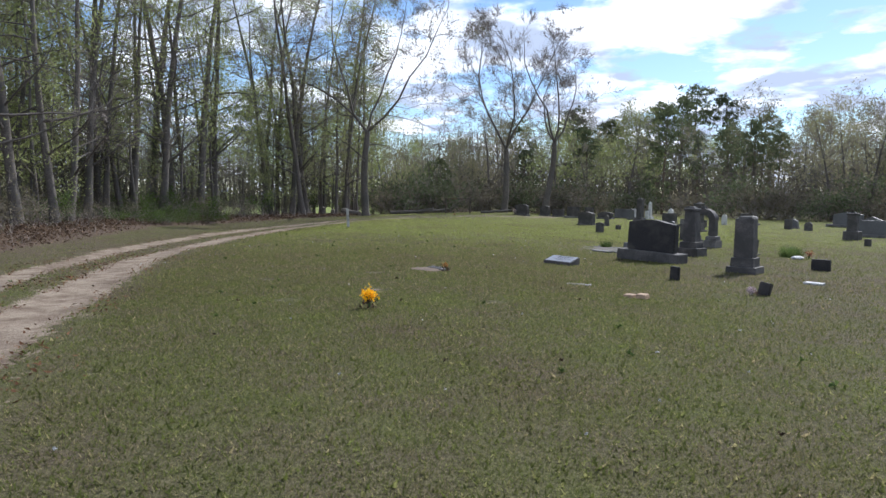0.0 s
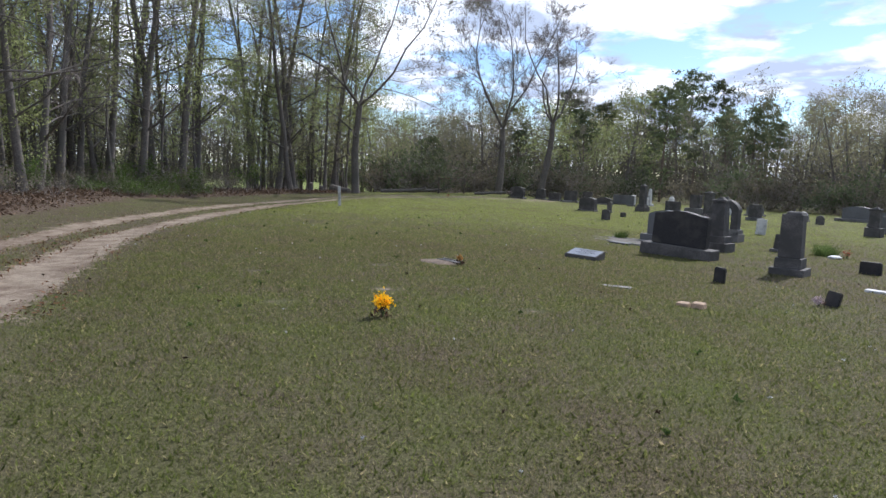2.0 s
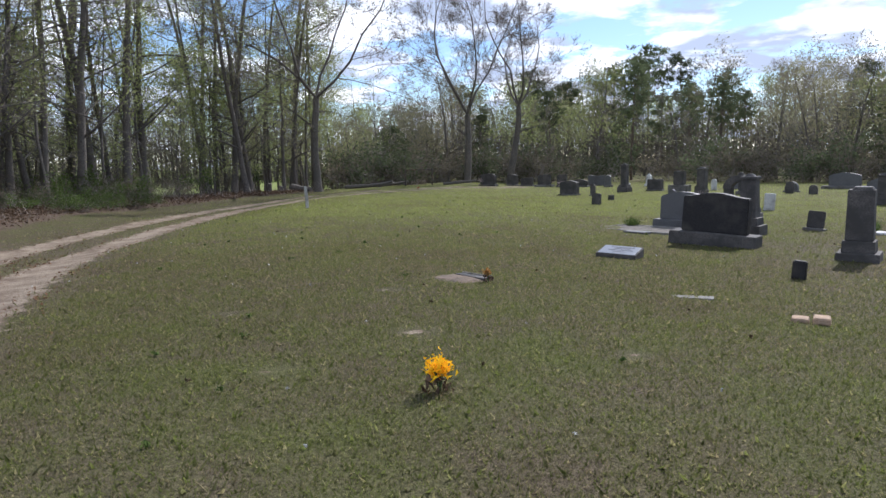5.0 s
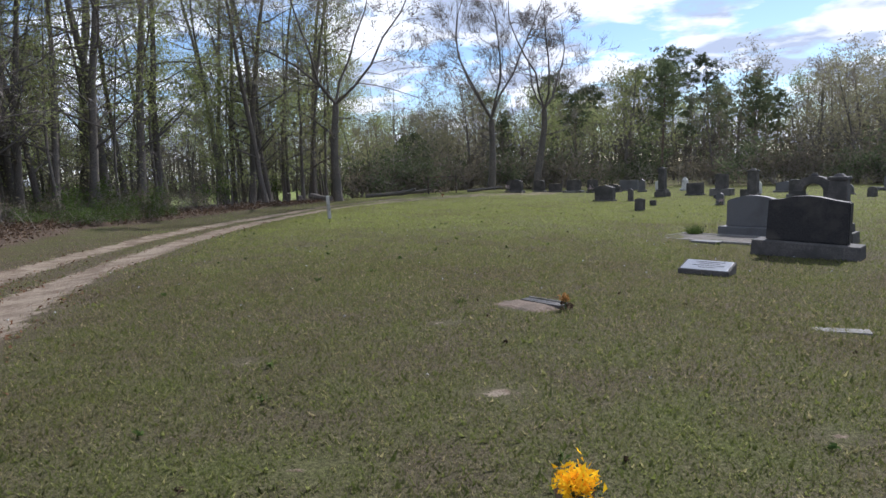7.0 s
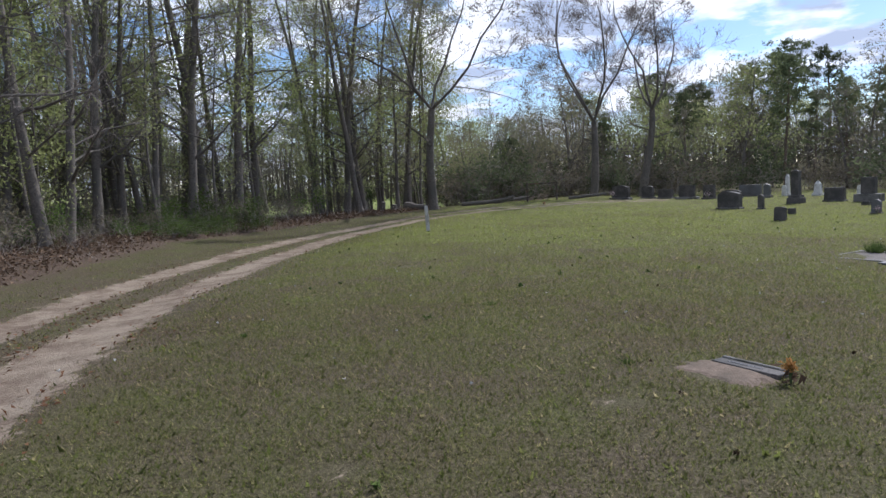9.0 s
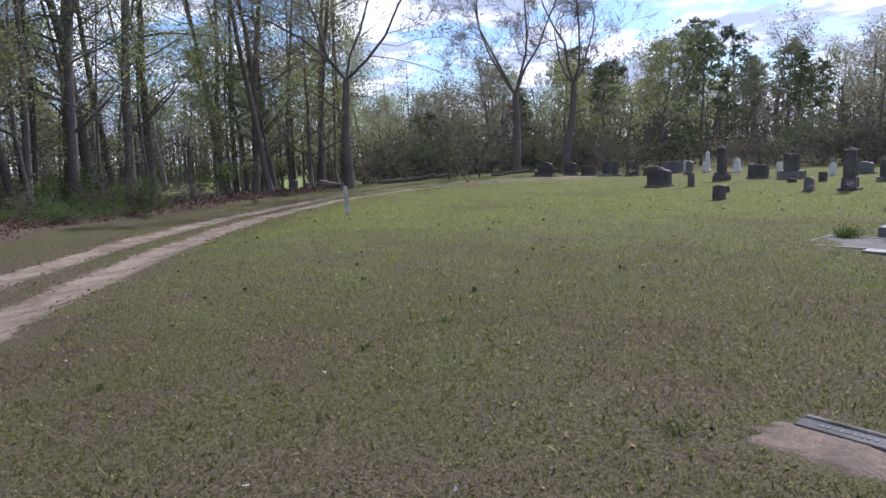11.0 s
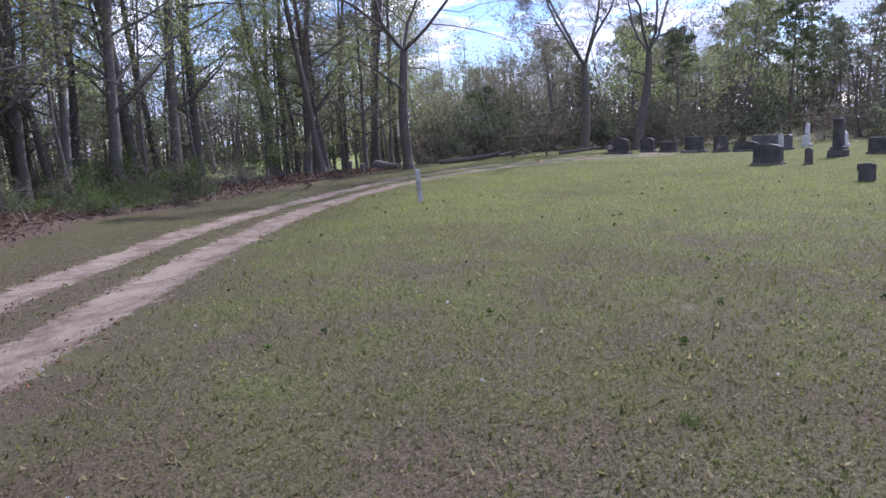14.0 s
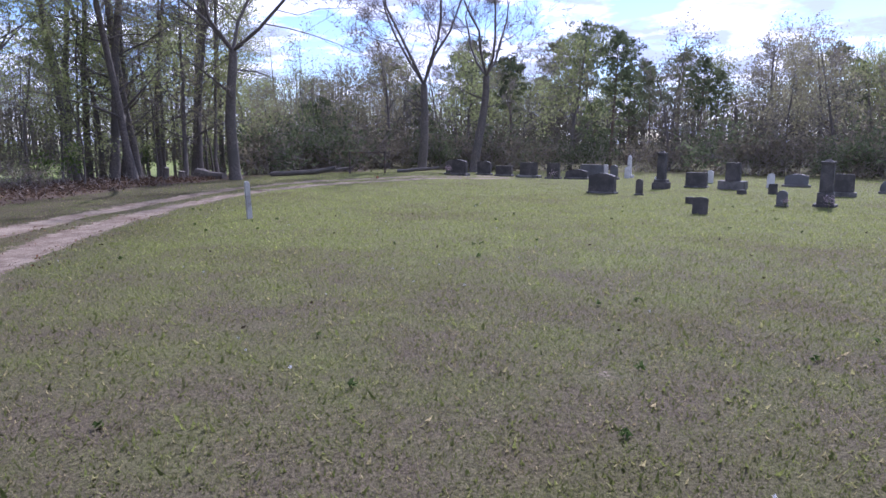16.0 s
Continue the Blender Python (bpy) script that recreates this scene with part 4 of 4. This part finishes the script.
headstone(17.95, 34.9, 1.05, 0.72, 0.26, "peak", M_GREY, "grey granite headstone with a curved white crest", (1.5, 0.45, 0.14), group=G)
headstone(14.7, 36.4, 0.36, 0.5, 0.14, "flat", M_DARK, "small dark headstone near the trees", group=G)
obelisk(13.9, 28.4, [(0.55, 0.5, 0.34)], (0.36, 0.32, 0.62, 0.08), M_DARK, "dark column monument with a capped top", "block")
headstone(15.6, 30.2, 1.0, 0.7, 0.24, "flat", M_GREY, "grey granite headstone on a base", (1.2, 0.42, 0.12), group=G)
headstone(16.1, 28.4, 0.44, 0.56, 0.18, "flat", M_DARK, "dark headstone on a small base", (0.6, 0.34, 0.1), group=G)
headstone(16.8, 27.4, 0.6, 0.64, 0.22, "arc", M_DARK, "dark grey headstone by a low kerb", (0.85, 0.4, 0.14), group=G)
headstone(15.6, 26.8, 0.28, 0.28, 0.14, "round", M_DARK, "small dark rounded marker", group=G)
headstone(21.5, 34.6, 0.36, 0.74, 0.12, "round", M_WHITE, "white marble tablet near the trees", group=G)
obelisk(19.8, 35.3, [(0.34, 0.34, 0.1)], (0.2, 0.2, 0.6, 0.2), M_WHITE, "slim pale obelisk near the trees", "point")
headstone(15.2, 35.3, 0.36, 0.42, 0.14, "round", M_DARK, "small dark rounded headstone", group=G)
headstone(15.3, 37.4, 0.6, 0.5, 0.2, "round", M_GREY, "low grey headstone with a round top", (0.7, 0.32, 0.08), group=G)
headstone(13.0, 41.0, 0.3, 0.6, 0.1, "round", M_WHITE, "white marble tablet in the far row", group=G)
headstone(14.6, 41.6, 0.9, 0.55, 0.24, "arc", M_GREY, "low grey granite headstone in the far row", (1.1, 0.4, 0.1), group=G)
headstone(12.2, 44.3, 0.28, 0.6, 0.1, "round", M_WHITE, "small white rounded tablet in the far row", group=G)
headstone(12.78, 25.05, 0.2, 0.24, 0.12, "flat", M_DARK, "tiny dark footstone in the turf", group=G)
headstone(9.4, 27.2, 0.34, 0.56, 0.1, "flat", M_WHITE, "pale marble tablet leaning a little", group=G, side=3)
headstone(7.5, 20.9, 0.36, 0.46, 0.13, "flat", M_DARK, "grey weathered headstone tilted on a sunken base", (0.48, 0.28, 0.06), group=G, side=4, lean=-4)
S = "small markers in the grass"
headstone(3.9, 14.65, 0.19, 0.27, 0.09, "flat", M_BLACK, "small black slate footstone", group=S, side=3)
headstone(7.75, 17.1, 0.4, 0.26, 0.12, "flat", M_BLACK, "low black rectangular footstone", group=S)
headstone(4.98, 12.95, 0.2, 0.22, 0.1, "flat", M_BLACK, "small tilted black footstone with faded flowers", group=S, side=9, lean=-8)


def flat_slab(x, y, w, d, h, mat, label, turn=ROW):
    ob = thing("flat_marker", at(x, y, turn), label, "grave marker")
    part("slab", block(bmesh.new(), w, d, h + 0.04, z=-0.04, bevel=0.01), mat, ob)
    return ob


flat_slab(6.5, 14.55, 0.34, 0.2, 0.04, M_WHITE, "flat white stone lying in the grass")
flat_slab(1.78, 13.22, 0.64, 0.17, 0.006, M_CONCRETE, "flush concrete marker sunk in the turf", -20)
flat_slab(19.1, 28.0, 1.5, 0.6, 0.07, M_CONCRETE, "pale flat slab near the trees")
orange = thing("stone_pair", at(2.66, 12.0, -30), "two pale orange stones lying flat in the grass", "stone")
part("stone", block(bmesh.new(), 0.18, 0.2, 0.07, -0.1, 0, -0.02, 0.1, 0.02), M_ORANGE, orange)
part("stone", block(bmesh.new(), 0.18, 0.22, 0.09, 0.1, 0.02, -0.02, 0.12, 0.02), M_ORANGE, orange)


def pebble(x, y, r, flat, mat, name, label, seed):
    bm = bmesh.new()
    bmesh.ops.create_icosphere(bm, subdivisions=2, radius=r)
    for v in bm.verts:
        k = 1 + 0.22 * noise.noise(v.co * (2.2 / r) + Vector((seed, 0, 0)))
        v.co = Vector((v.co.x * k, v.co.y * k, v.co.z * k * flat))
    me = bpy.data.meshes.new(name)
    bm.to_mesh(me)
    bm.free()
    me.materials.append(mat)
    ob = new(name, me)
    ob.location = (x, y, gz(x, y) + r * flat * 0.45)
    return tagged(ob, label, "stone")


pebble(8.35, 19.8, 0.17, 0.35, M_WHITE, "pale_stone", "pale rounded stone in the grass beside a weed clump", 4)

# bare grave with a sunken slab and a dead bouquet
bare = thing("grave_plot", at(-0.95, 14.42, -49), "sunken grave of bare pinkish soil with a narrow dark slab", "grave")
bm = bmesh.new()
ringv = []
for k in range(72):
    a = 2 * math.pi * k / 72
    r = 1 + 0.45 * noise.noise(Vector((math.cos(a) * 2.3, math.sin(a) * 2.3, 5))) + 0.16 * noise.noise(Vector((math.cos(a) * 7, math.sin(a) * 7, 2)))
    ringv.append((0.52 * r * math.cos(a), 0.33 * r * math.sin(a) - 0.12))
mid = bm.verts.new((0, 0, 0.022))
inner = [bm.verts.new((x * 0.6, y * 0.6, 0.02)) for x, y in ringv]
outer = [bm.verts.new((x, y, -0.02)) for x, y in ringv]
for i in range(72):
    j = (i + 1) % 72
    bm.faces.new((mid, inner[i], inner[j]))
    bm.faces.new((inner[i], outer[i], outer[j], inner[j]))
part("soil", bm, M_SOIL, bare, "bare pinkish soil")
part("slab", block(bmesh.new(), 0.6, 0.13, 0.06, 0.05, 0.14, -0.03, bevel=0.008), M_DARK, bare, "narrow dark bronze-coloured plaque")
part("slab_edge", block(bmesh.new(), 0.58, 0.03, 0.075, 0.05, 0.222, -0.03, bevel=0.01), M_CONCRETE, bare, "pale chipped concrete edge")
for k in range(9):
    part("letter", block(bmesh.new(), 0.022, 0.03, 0.004, -0.12 + 0.035 * k, 0.14, 0.03, bevel=0), M_LETTER, bare)


def flowers(x, y, height, r, count, mat, label, seed, leaves=10):
    rng = np.random.default_rng(seed)
    ob = thing("flower_bouquet", at(x, y, seed * 40), label, "flowers")
    w = Wood()
    heads = []
    for k in range(7):
        a = rng.uniform(0, 6.28)
        e = np.array((math.cos(a) * r * 0.6 * rng.random(), math.sin(a) * r * 0.6 * rng.random(), height * rng.uniform(0.75, 1.0)))
        w.tube([np.array((0, 0, -0.03)), e * (0.5, 0.5, 0.55), e], [0.006, 0.005, 0.004], 4)
        heads.append(e)
    part_mesh("stem", mesh_of("stem", w.v, w.f, M_STEM), ob)
    part_mesh("petals", tri_soup("petals", leaf_tris(rng, heads, count, r * 0.33, 0.022), mat), ob)
    if leaves:
        low = [h * (0.7, 0.7, 0.35) for h in heads]
        part_mesh("leaves", tri_soup("leaves", leaf_tris(rng, low, leaves, 0.05, 0.04), M_LITTER), ob, "withered brown leaves")
    return ob


flowers(-1.21, 9.68, 0.2, 0.1, 420, M_YELLOW, "bright yellow artificial flowers stuck in the turf", 1, 40)
flowers(-0.6, 14.12, 0.17, 0.05, 150, M_RUST, "withered orange bouquet at the edge of a grave", 2, 30)
flowers(4.78, 12.9, 0.1, 0.09, 160, M_PINK, "faded pink flowers lying against a small stone", 3, 10)
flowers(1.1, 51.3, 0.42, 0.22, 200, M_PINK, "pale flowers in front of a far headstone", 4, 20)
flowers(6.1, 48.8, 0.36, 0.2, 180, M_PINK, "pale flowers at a far headstone", 5, 20)
flowers(9.2, 32.7, 0.28, 0.2, 160, M_PINK, "white flowers on a monument's foot", 6, 10)
flowers(8.2, 33.2, 0.22, 0.12, 100, M_PINK, "white flowers in front of a small headstone", 7, 10)
flowers(-3.0, 46.0, 0.16, 0.1, 90, M_RED, "small red flowers in the grass", 8, 6)
flowers(8.7, 19.95, 0.16, 0.1, 90, M_RED, "small faded red flowers beside a weed clump", 9, 6)


def weed(x, y, r, h, count, seed, label):
    rng = np.random.default_rng(seed)
    a, rr = rng.uniform(0, 6.28, count), r * np.sqrt(rng.random(count))
    p = np.stack([np.cos(a) * rr, np.sin(a) * rr, np.full(count, -0.02)], 1)
    tip = p * (1.6, 1.6, 1) + np.stack([rng.normal(0, 0.06, count), rng.normal(0, 0.06, count), h * rng.uniform(0.5, 1.1, count)], 1)
    side = np.stack([-np.sin(a), np.cos(a), np.zeros(count)], 1) * 0.009
    me = tri_soup("weed_clump", np.stack([p - side, p + side, tip], 1), M_BUSH)
    ob = new("weed_clump", me)
    ob.location = (x, y, gz(x, y))
    return tagged(ob, label, "weeds")


weed(8.45, 20.5, 0.26, 0.36, 500, 51, "tall green weed clump beside a pale stone")
weed(3.75, 22.9, 0.16, 0.26, 260, 52, "green weed clump at the edge of a gravel plot")
weed(4.75, 20.9, 0.12, 0.18, 160, 53, "small weed clump at a plot kerb")
weed(-1.75, 14.6, 0.05, 0.07, 60, 54, "bright green weed tuft in the turf")
weed(-3.2, 17.4, 0.06, 0.07, 60, 55, "bright green weed tuft in the turf")

# the post beside the lane
post = thing("marker_post", pose(-6.52, 30.62, gz(-6.52, 30.6) + 0.03, 1.5, -3.0, 20), "pale weathered concrete marker post leaning slightly beside the lane", "post")
part("shaft", block(bmesh.new(), 0.12, 0.11, 0.96, z=-0.18, taper=0.08, bevel=0.015), M_POST, post)
part("cap", block(bmesh.new(), 0.1, 0.09, 0.03, z=0.77, taper=0.3, bevel=0.01), M_POST, post)

# gate frame, stumps, logs past the bend of the lane
gate = thing("gate_frame", pose(-3.2, 52.5, gz(-3.2, 52.5), 0, 0, -8), "dark rusted pipe gate frame standing at the wood's edge", "gate")
for gx in (-0.95, 0.95):
    part("post", block(bmesh.new(), 0.1, 0.1, 1.35, gx, 0, -0.15, 0.0, 0.02), M_IRON, gate)
part("rail", block(bmesh.new(), 1.84, 0.07, 0.07, 0, 0, 1.08, 0.0, 0.015), M_IRON, gate)


def log_piece(x, y, length, r, turn, label, name="fallen_log", tilt=88.0):
    rng = np.random.default_rng(int(abs(x * 31 + y * 7)))
    w = Wood()
    pts = bent(rng, (0, 0, 0), (0, 0, 1), length, 6, 0.05, 0.0)
    w.tube(pts, [r * (1.1 - 0.35 * i / 6) * rng.uniform(0.93, 1.07) for i in range(7)], 9)
    n = len(w.v)
    w.f.append(tuple(range(8, -1, -1)))
    w.f.append(tuple(range(n - 9, n)))
    ob = new(name, mesh_of(name, w.v, w.f, M_BARK, False))
    ob.matrix_basis = pose(x, y, gz(x, y) + (r * 0.75 if tilt > 45 else -0.1), tilt, 0, turn)
    return tagged(ob, label, "stump" if tilt < 45 else "log")


log_piece(-13.0, 49.6, 0.75, 0.16, 0, "weathered grey stump of a felled tree", "tree_stump", 4)
log_piece(-12.4, 50.2, 0.5, 0.2, 0, "low weathered stump beside the lane", "tree_stump", -6)
log_piece(-8.2, 51.2, 3.4, 0.13, 75, "grey fallen trunk lying past the bend of the lane")
log_piece(-6.4, 52.0, 2.6, 0.09, 110, "thin fallen trunk lying past the bend of the lane")
log_piece(-11.8, 51.0, 1.8, 0.28, 60, "dark rotten log lying among the trees")
log_piece(-1.5, 53.5, 2.4, 0.1, 85, "fallen pole lying at the wood's edge")

# ---- fallen twigs and cones in the turf ----


def scatter(count, seed, size, mat, name, label, category, wide=(-9.0, 7.0), long=(2.0, 34.0), lift=0.01):
    rng = np.random.default_rng(seed)
    x, y = rng.uniform(*wide, count), rng.uniform(*long, count)
    z = ground_z(x, y) + lift
    c = np.repeat(np.stack([x, y, z], 1), 9, axis=0) + rng.normal(0, size * 0.45, (count * 9, 3)) * (1, 1, 0.55)
    c[:, 2] = np.maximum(c[:, 2], np.repeat(z, 9) - lift)
    n = len(c)
    a = rng.normal(0, 1, (n, 3))
    a /= np.linalg.norm(a, axis=1)[:, None]
    b = np.cross(a, rng.normal(0, 1, (n, 3)))
    b /= np.linalg.norm(b, axis=1)[:, None]
    s = size * rng.uniform(0.5, 1.1, (n, 1))
    ob = new(name, tri_soup(name, np.stack([c - a * s, c + b * s * 0.7, c + a * s * 0.8 - b * s * 0.4], 1), mat))
    return tagged(ob, label, category, kind="stuff")


M_CONE = leafy("dark_dead_leaf", (0.025, 0.018, 0.012), (0.08, 0.055, 0.035), 0.05)
scatter(75, 61, 0.022, M_CONE, "fallen_cones", "dark curled leaves and cones lying in the turf", "litter", lift=0.035)
scatter(150, 62, 0.014, M_WHITE, "pale_scraps", "tiny pale stones and scraps in the turf", "litter", lift=0.03)
scatter(60, 63, 0.035, M_BUSH, "weed_tufts", "small green weed tufts in the turf", "weeds", lift=0.03)


def litter_bank(count, seed):
    """Dead leaves and sticks along the wood's edge."""
    rng = np.random.default_rng(seed)
    x, y = rng.uniform(-24, -10, count * 3), rng.uniform(8, 52, count * 3)
    e = line_distance(x, y, WOOD_EDGE)
    ins = inside_glade(x, y)
    keep = (~ins & (e < 5.0)) | (ins & (rng.random(count * 3) > e / 1.4) & (e < 1.4))
    x, y = x[keep][:count], y[keep][:count]
    n = len(x)
    c = np.stack([x, y, ground_z(x, y) + rng.random(n) ** 2 * 0.14], 1)
    a = rng.normal(0, 1, (n, 3)) * (1, 1, 0.6)
    a /= np.linalg.norm(a, axis=1)[:, None]
    b = np.cross(a, rng.normal(0, 1, (n, 3)))
    b /= np.linalg.norm(b, axis=1)[:, None]
    s = rng.uniform(0.04, 0.10, (n, 1))
    ob = new("leaf_litter", tri_soup("leaf_litter", np.stack([c - a * s, c + b * s * 0.7, c + a * s], 1), M_LITTER))
    tagged(ob, "brown dead leaves banked along the wood's edge", "leaves", kind="stuff")
    m = 2600
    i = rng.integers(0, n, m)
    p = c[i]
    d = rng.normal(0, 1, (m, 3)) * (1, 1, 0.55)
    d[:, 2] = np.abs(d[:, 2])
    d /= np.linalg.norm(d, axis=1)[:, None]
    ln = rng.uniform(0.3, 1.1, (m, 1))
    sd = np.cross(d, (0, 0, 1.0))
    sd /= np.linalg.norm(sd, axis=1)[:, None] + 1e-6
    ob = new("brush_sticks", tri_soup("brush_sticks", np.stack([p - sd * 0.009, p + sd * 0.009, p + d * ln], 1), M_TWIG))
    tagged(ob, "grey dead sticks and brush along the wood's edge", "brush", kind="stuff")


litter_bank(26000, 71)


def lane_leaves(count, seed):
    """Reddish dead leaves blown along the margins of the ruts."""
    rng = np.random.default_rng(seed)
    x, y = rng.uniform(-13, 1, count * 8), rng.uniform(1.5, 34, count * 8)
    e = np.minimum(line_distance(x, y, RUT_LEFT), line_distance(x, y, RUT_RIGHT))
    clump = 0.5 + 0.5 * np.sin(x * 2.1 + 1.3 * np.sin(y * 1.7)) * np.sin(y * 1.3 + 0.7 * x)
    keep = (e > 0.25) & (e < 1.3) & (rng.random(len(x)) < clump * np.exp(-((e - 0.6) / 0.4) ** 2) * (1.1 - 0.8 * smooth01(9, 26, y)))
    x, y = x[keep][:count], y[keep][:count]
    n = len(x)
    c = np.stack([x, y, ground_z(x, y) - 0.01 + rng.random(n) * 0.03], 1)
    a = rng.normal(0, 1, (n, 3)) * (1, 1, 0.35)
    a /= np.linalg.norm(a, axis=1)[:, None]
    b = np.cross(a, rng.normal(0, 0.4, (n, 3)) + (0, 0, 1))
    b /= np.linalg.norm(b, axis=1)[:, None]
    r = rng.uniform(0.018, 0.045, (n, 1))
    ob = new("lane_leaves", tri_soup("lane_leaves", np.stack([c - a * r, c + b * r * 0.7, c + a * r], 1), M_LANE_LEAF))
    tagged(ob, "reddish brown dead leaves strewn along the dirt lane", "leaves", kind="stuff")


M_LANE_LEAF = leafy("russet_leaves", (0.07, 0.035, 0.02), (0.20, 0.105, 0.06), 0.1)
lane_leaves(9000, 72)


# ---- turf ----
def turf(name, count, box, seed, tall, wide, thin_from, label):
    rng = np.random.default_rng(seed)
    x, y = rng.uniform(box[0], box[1], count), rng.uniform(box[2], box[3], count)
    dl, dr = line_distance(x, y, RUT_LEFT), line_distance(x, y, RUT_RIGHT)
    keep = (dl > 0.55 * rng.uniform(0.5, 1.8, count)) & (dr > 0.7 * rng.uniform(0.5, 1.8, count))
    keep &= ~((np.hypot(x + 0.98, y - 14.38) < 0.36) | ((np.abs((x - 3.95) * 0.643 - (y - 21.75) * 0.766) < 1.2) & (np.abs((x - 3.95) * 0.766 + (y - 21.75) * 0.643) < 0.5)))
    ux, uy = (x - box[0]) / (box[1] - box[0]), (y - box[2]) / (box[3] - box[2])
    fade = smooth01(0, 0.28, ux) * smooth01(0, 0.28, 1 - ux) * smooth01(0, 0.45, 1 - uy)
    keep &= rng.random(count) < fade
    for bx, by, br in BARE:
        keep &= (np.hypot((x - bx) / br, (y - by) / (br * 0.7)) > rng.uniform(0.3, 1.2, count))
    keep &= inside_glade(x, y)
    x, y = x[keep], y[keep]
    n = len(x)
    z = ground_z(x, y)
    a = rng.uniform(0, 6.28, n)
    h = tall * rng.uniform(0.35, 1.15, n)
    w = wide * rng.uniform(0.6, 1.3, n)
    lean = rng.uniform(0.3, 1.3, n) * h
    b = rng.uniform(0, 6.28, n)
    p = np.stack([x, y, z - 0.006], 1)
    s = np.stack([np.cos(a) * w, np.sin(a) * w, np.zeros(n)], 1)
    tip = p + np.stack([np.cos(b) * lean, np.sin(b) * lean, h], 1)
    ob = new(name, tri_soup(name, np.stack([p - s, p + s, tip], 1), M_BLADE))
    return tagged(ob, label, "grass", kind="stuff")


turf("near_grass", 1000000, (-8.5, 6.0, 1.5, 25.0), 81, 0.032, 0.0046, 0, "short mown spring grass mixed with straw")
turf("middle_grass", 560000, (-16.0, 16.0, 1.5, 48.0), 82, 0.045, 0.008, 0, "short mown grass of the graveyard")
turf("far_grass", 200000, (-20.0, 36.0, 4.0, 75.0), 83, 0.06, 0.015, 0, "short grass between the far graves")

# the patterns of the trees themselves join the wood, far back
for i, k in enumerate(sorted(TREES)):
    TREES[k].matrix_basis = pose(-46 - 3.5 * i, 20 + 5 * (i % 4), gz(-46 - 3.5 * i, 20 + 5 * (i % 4)))
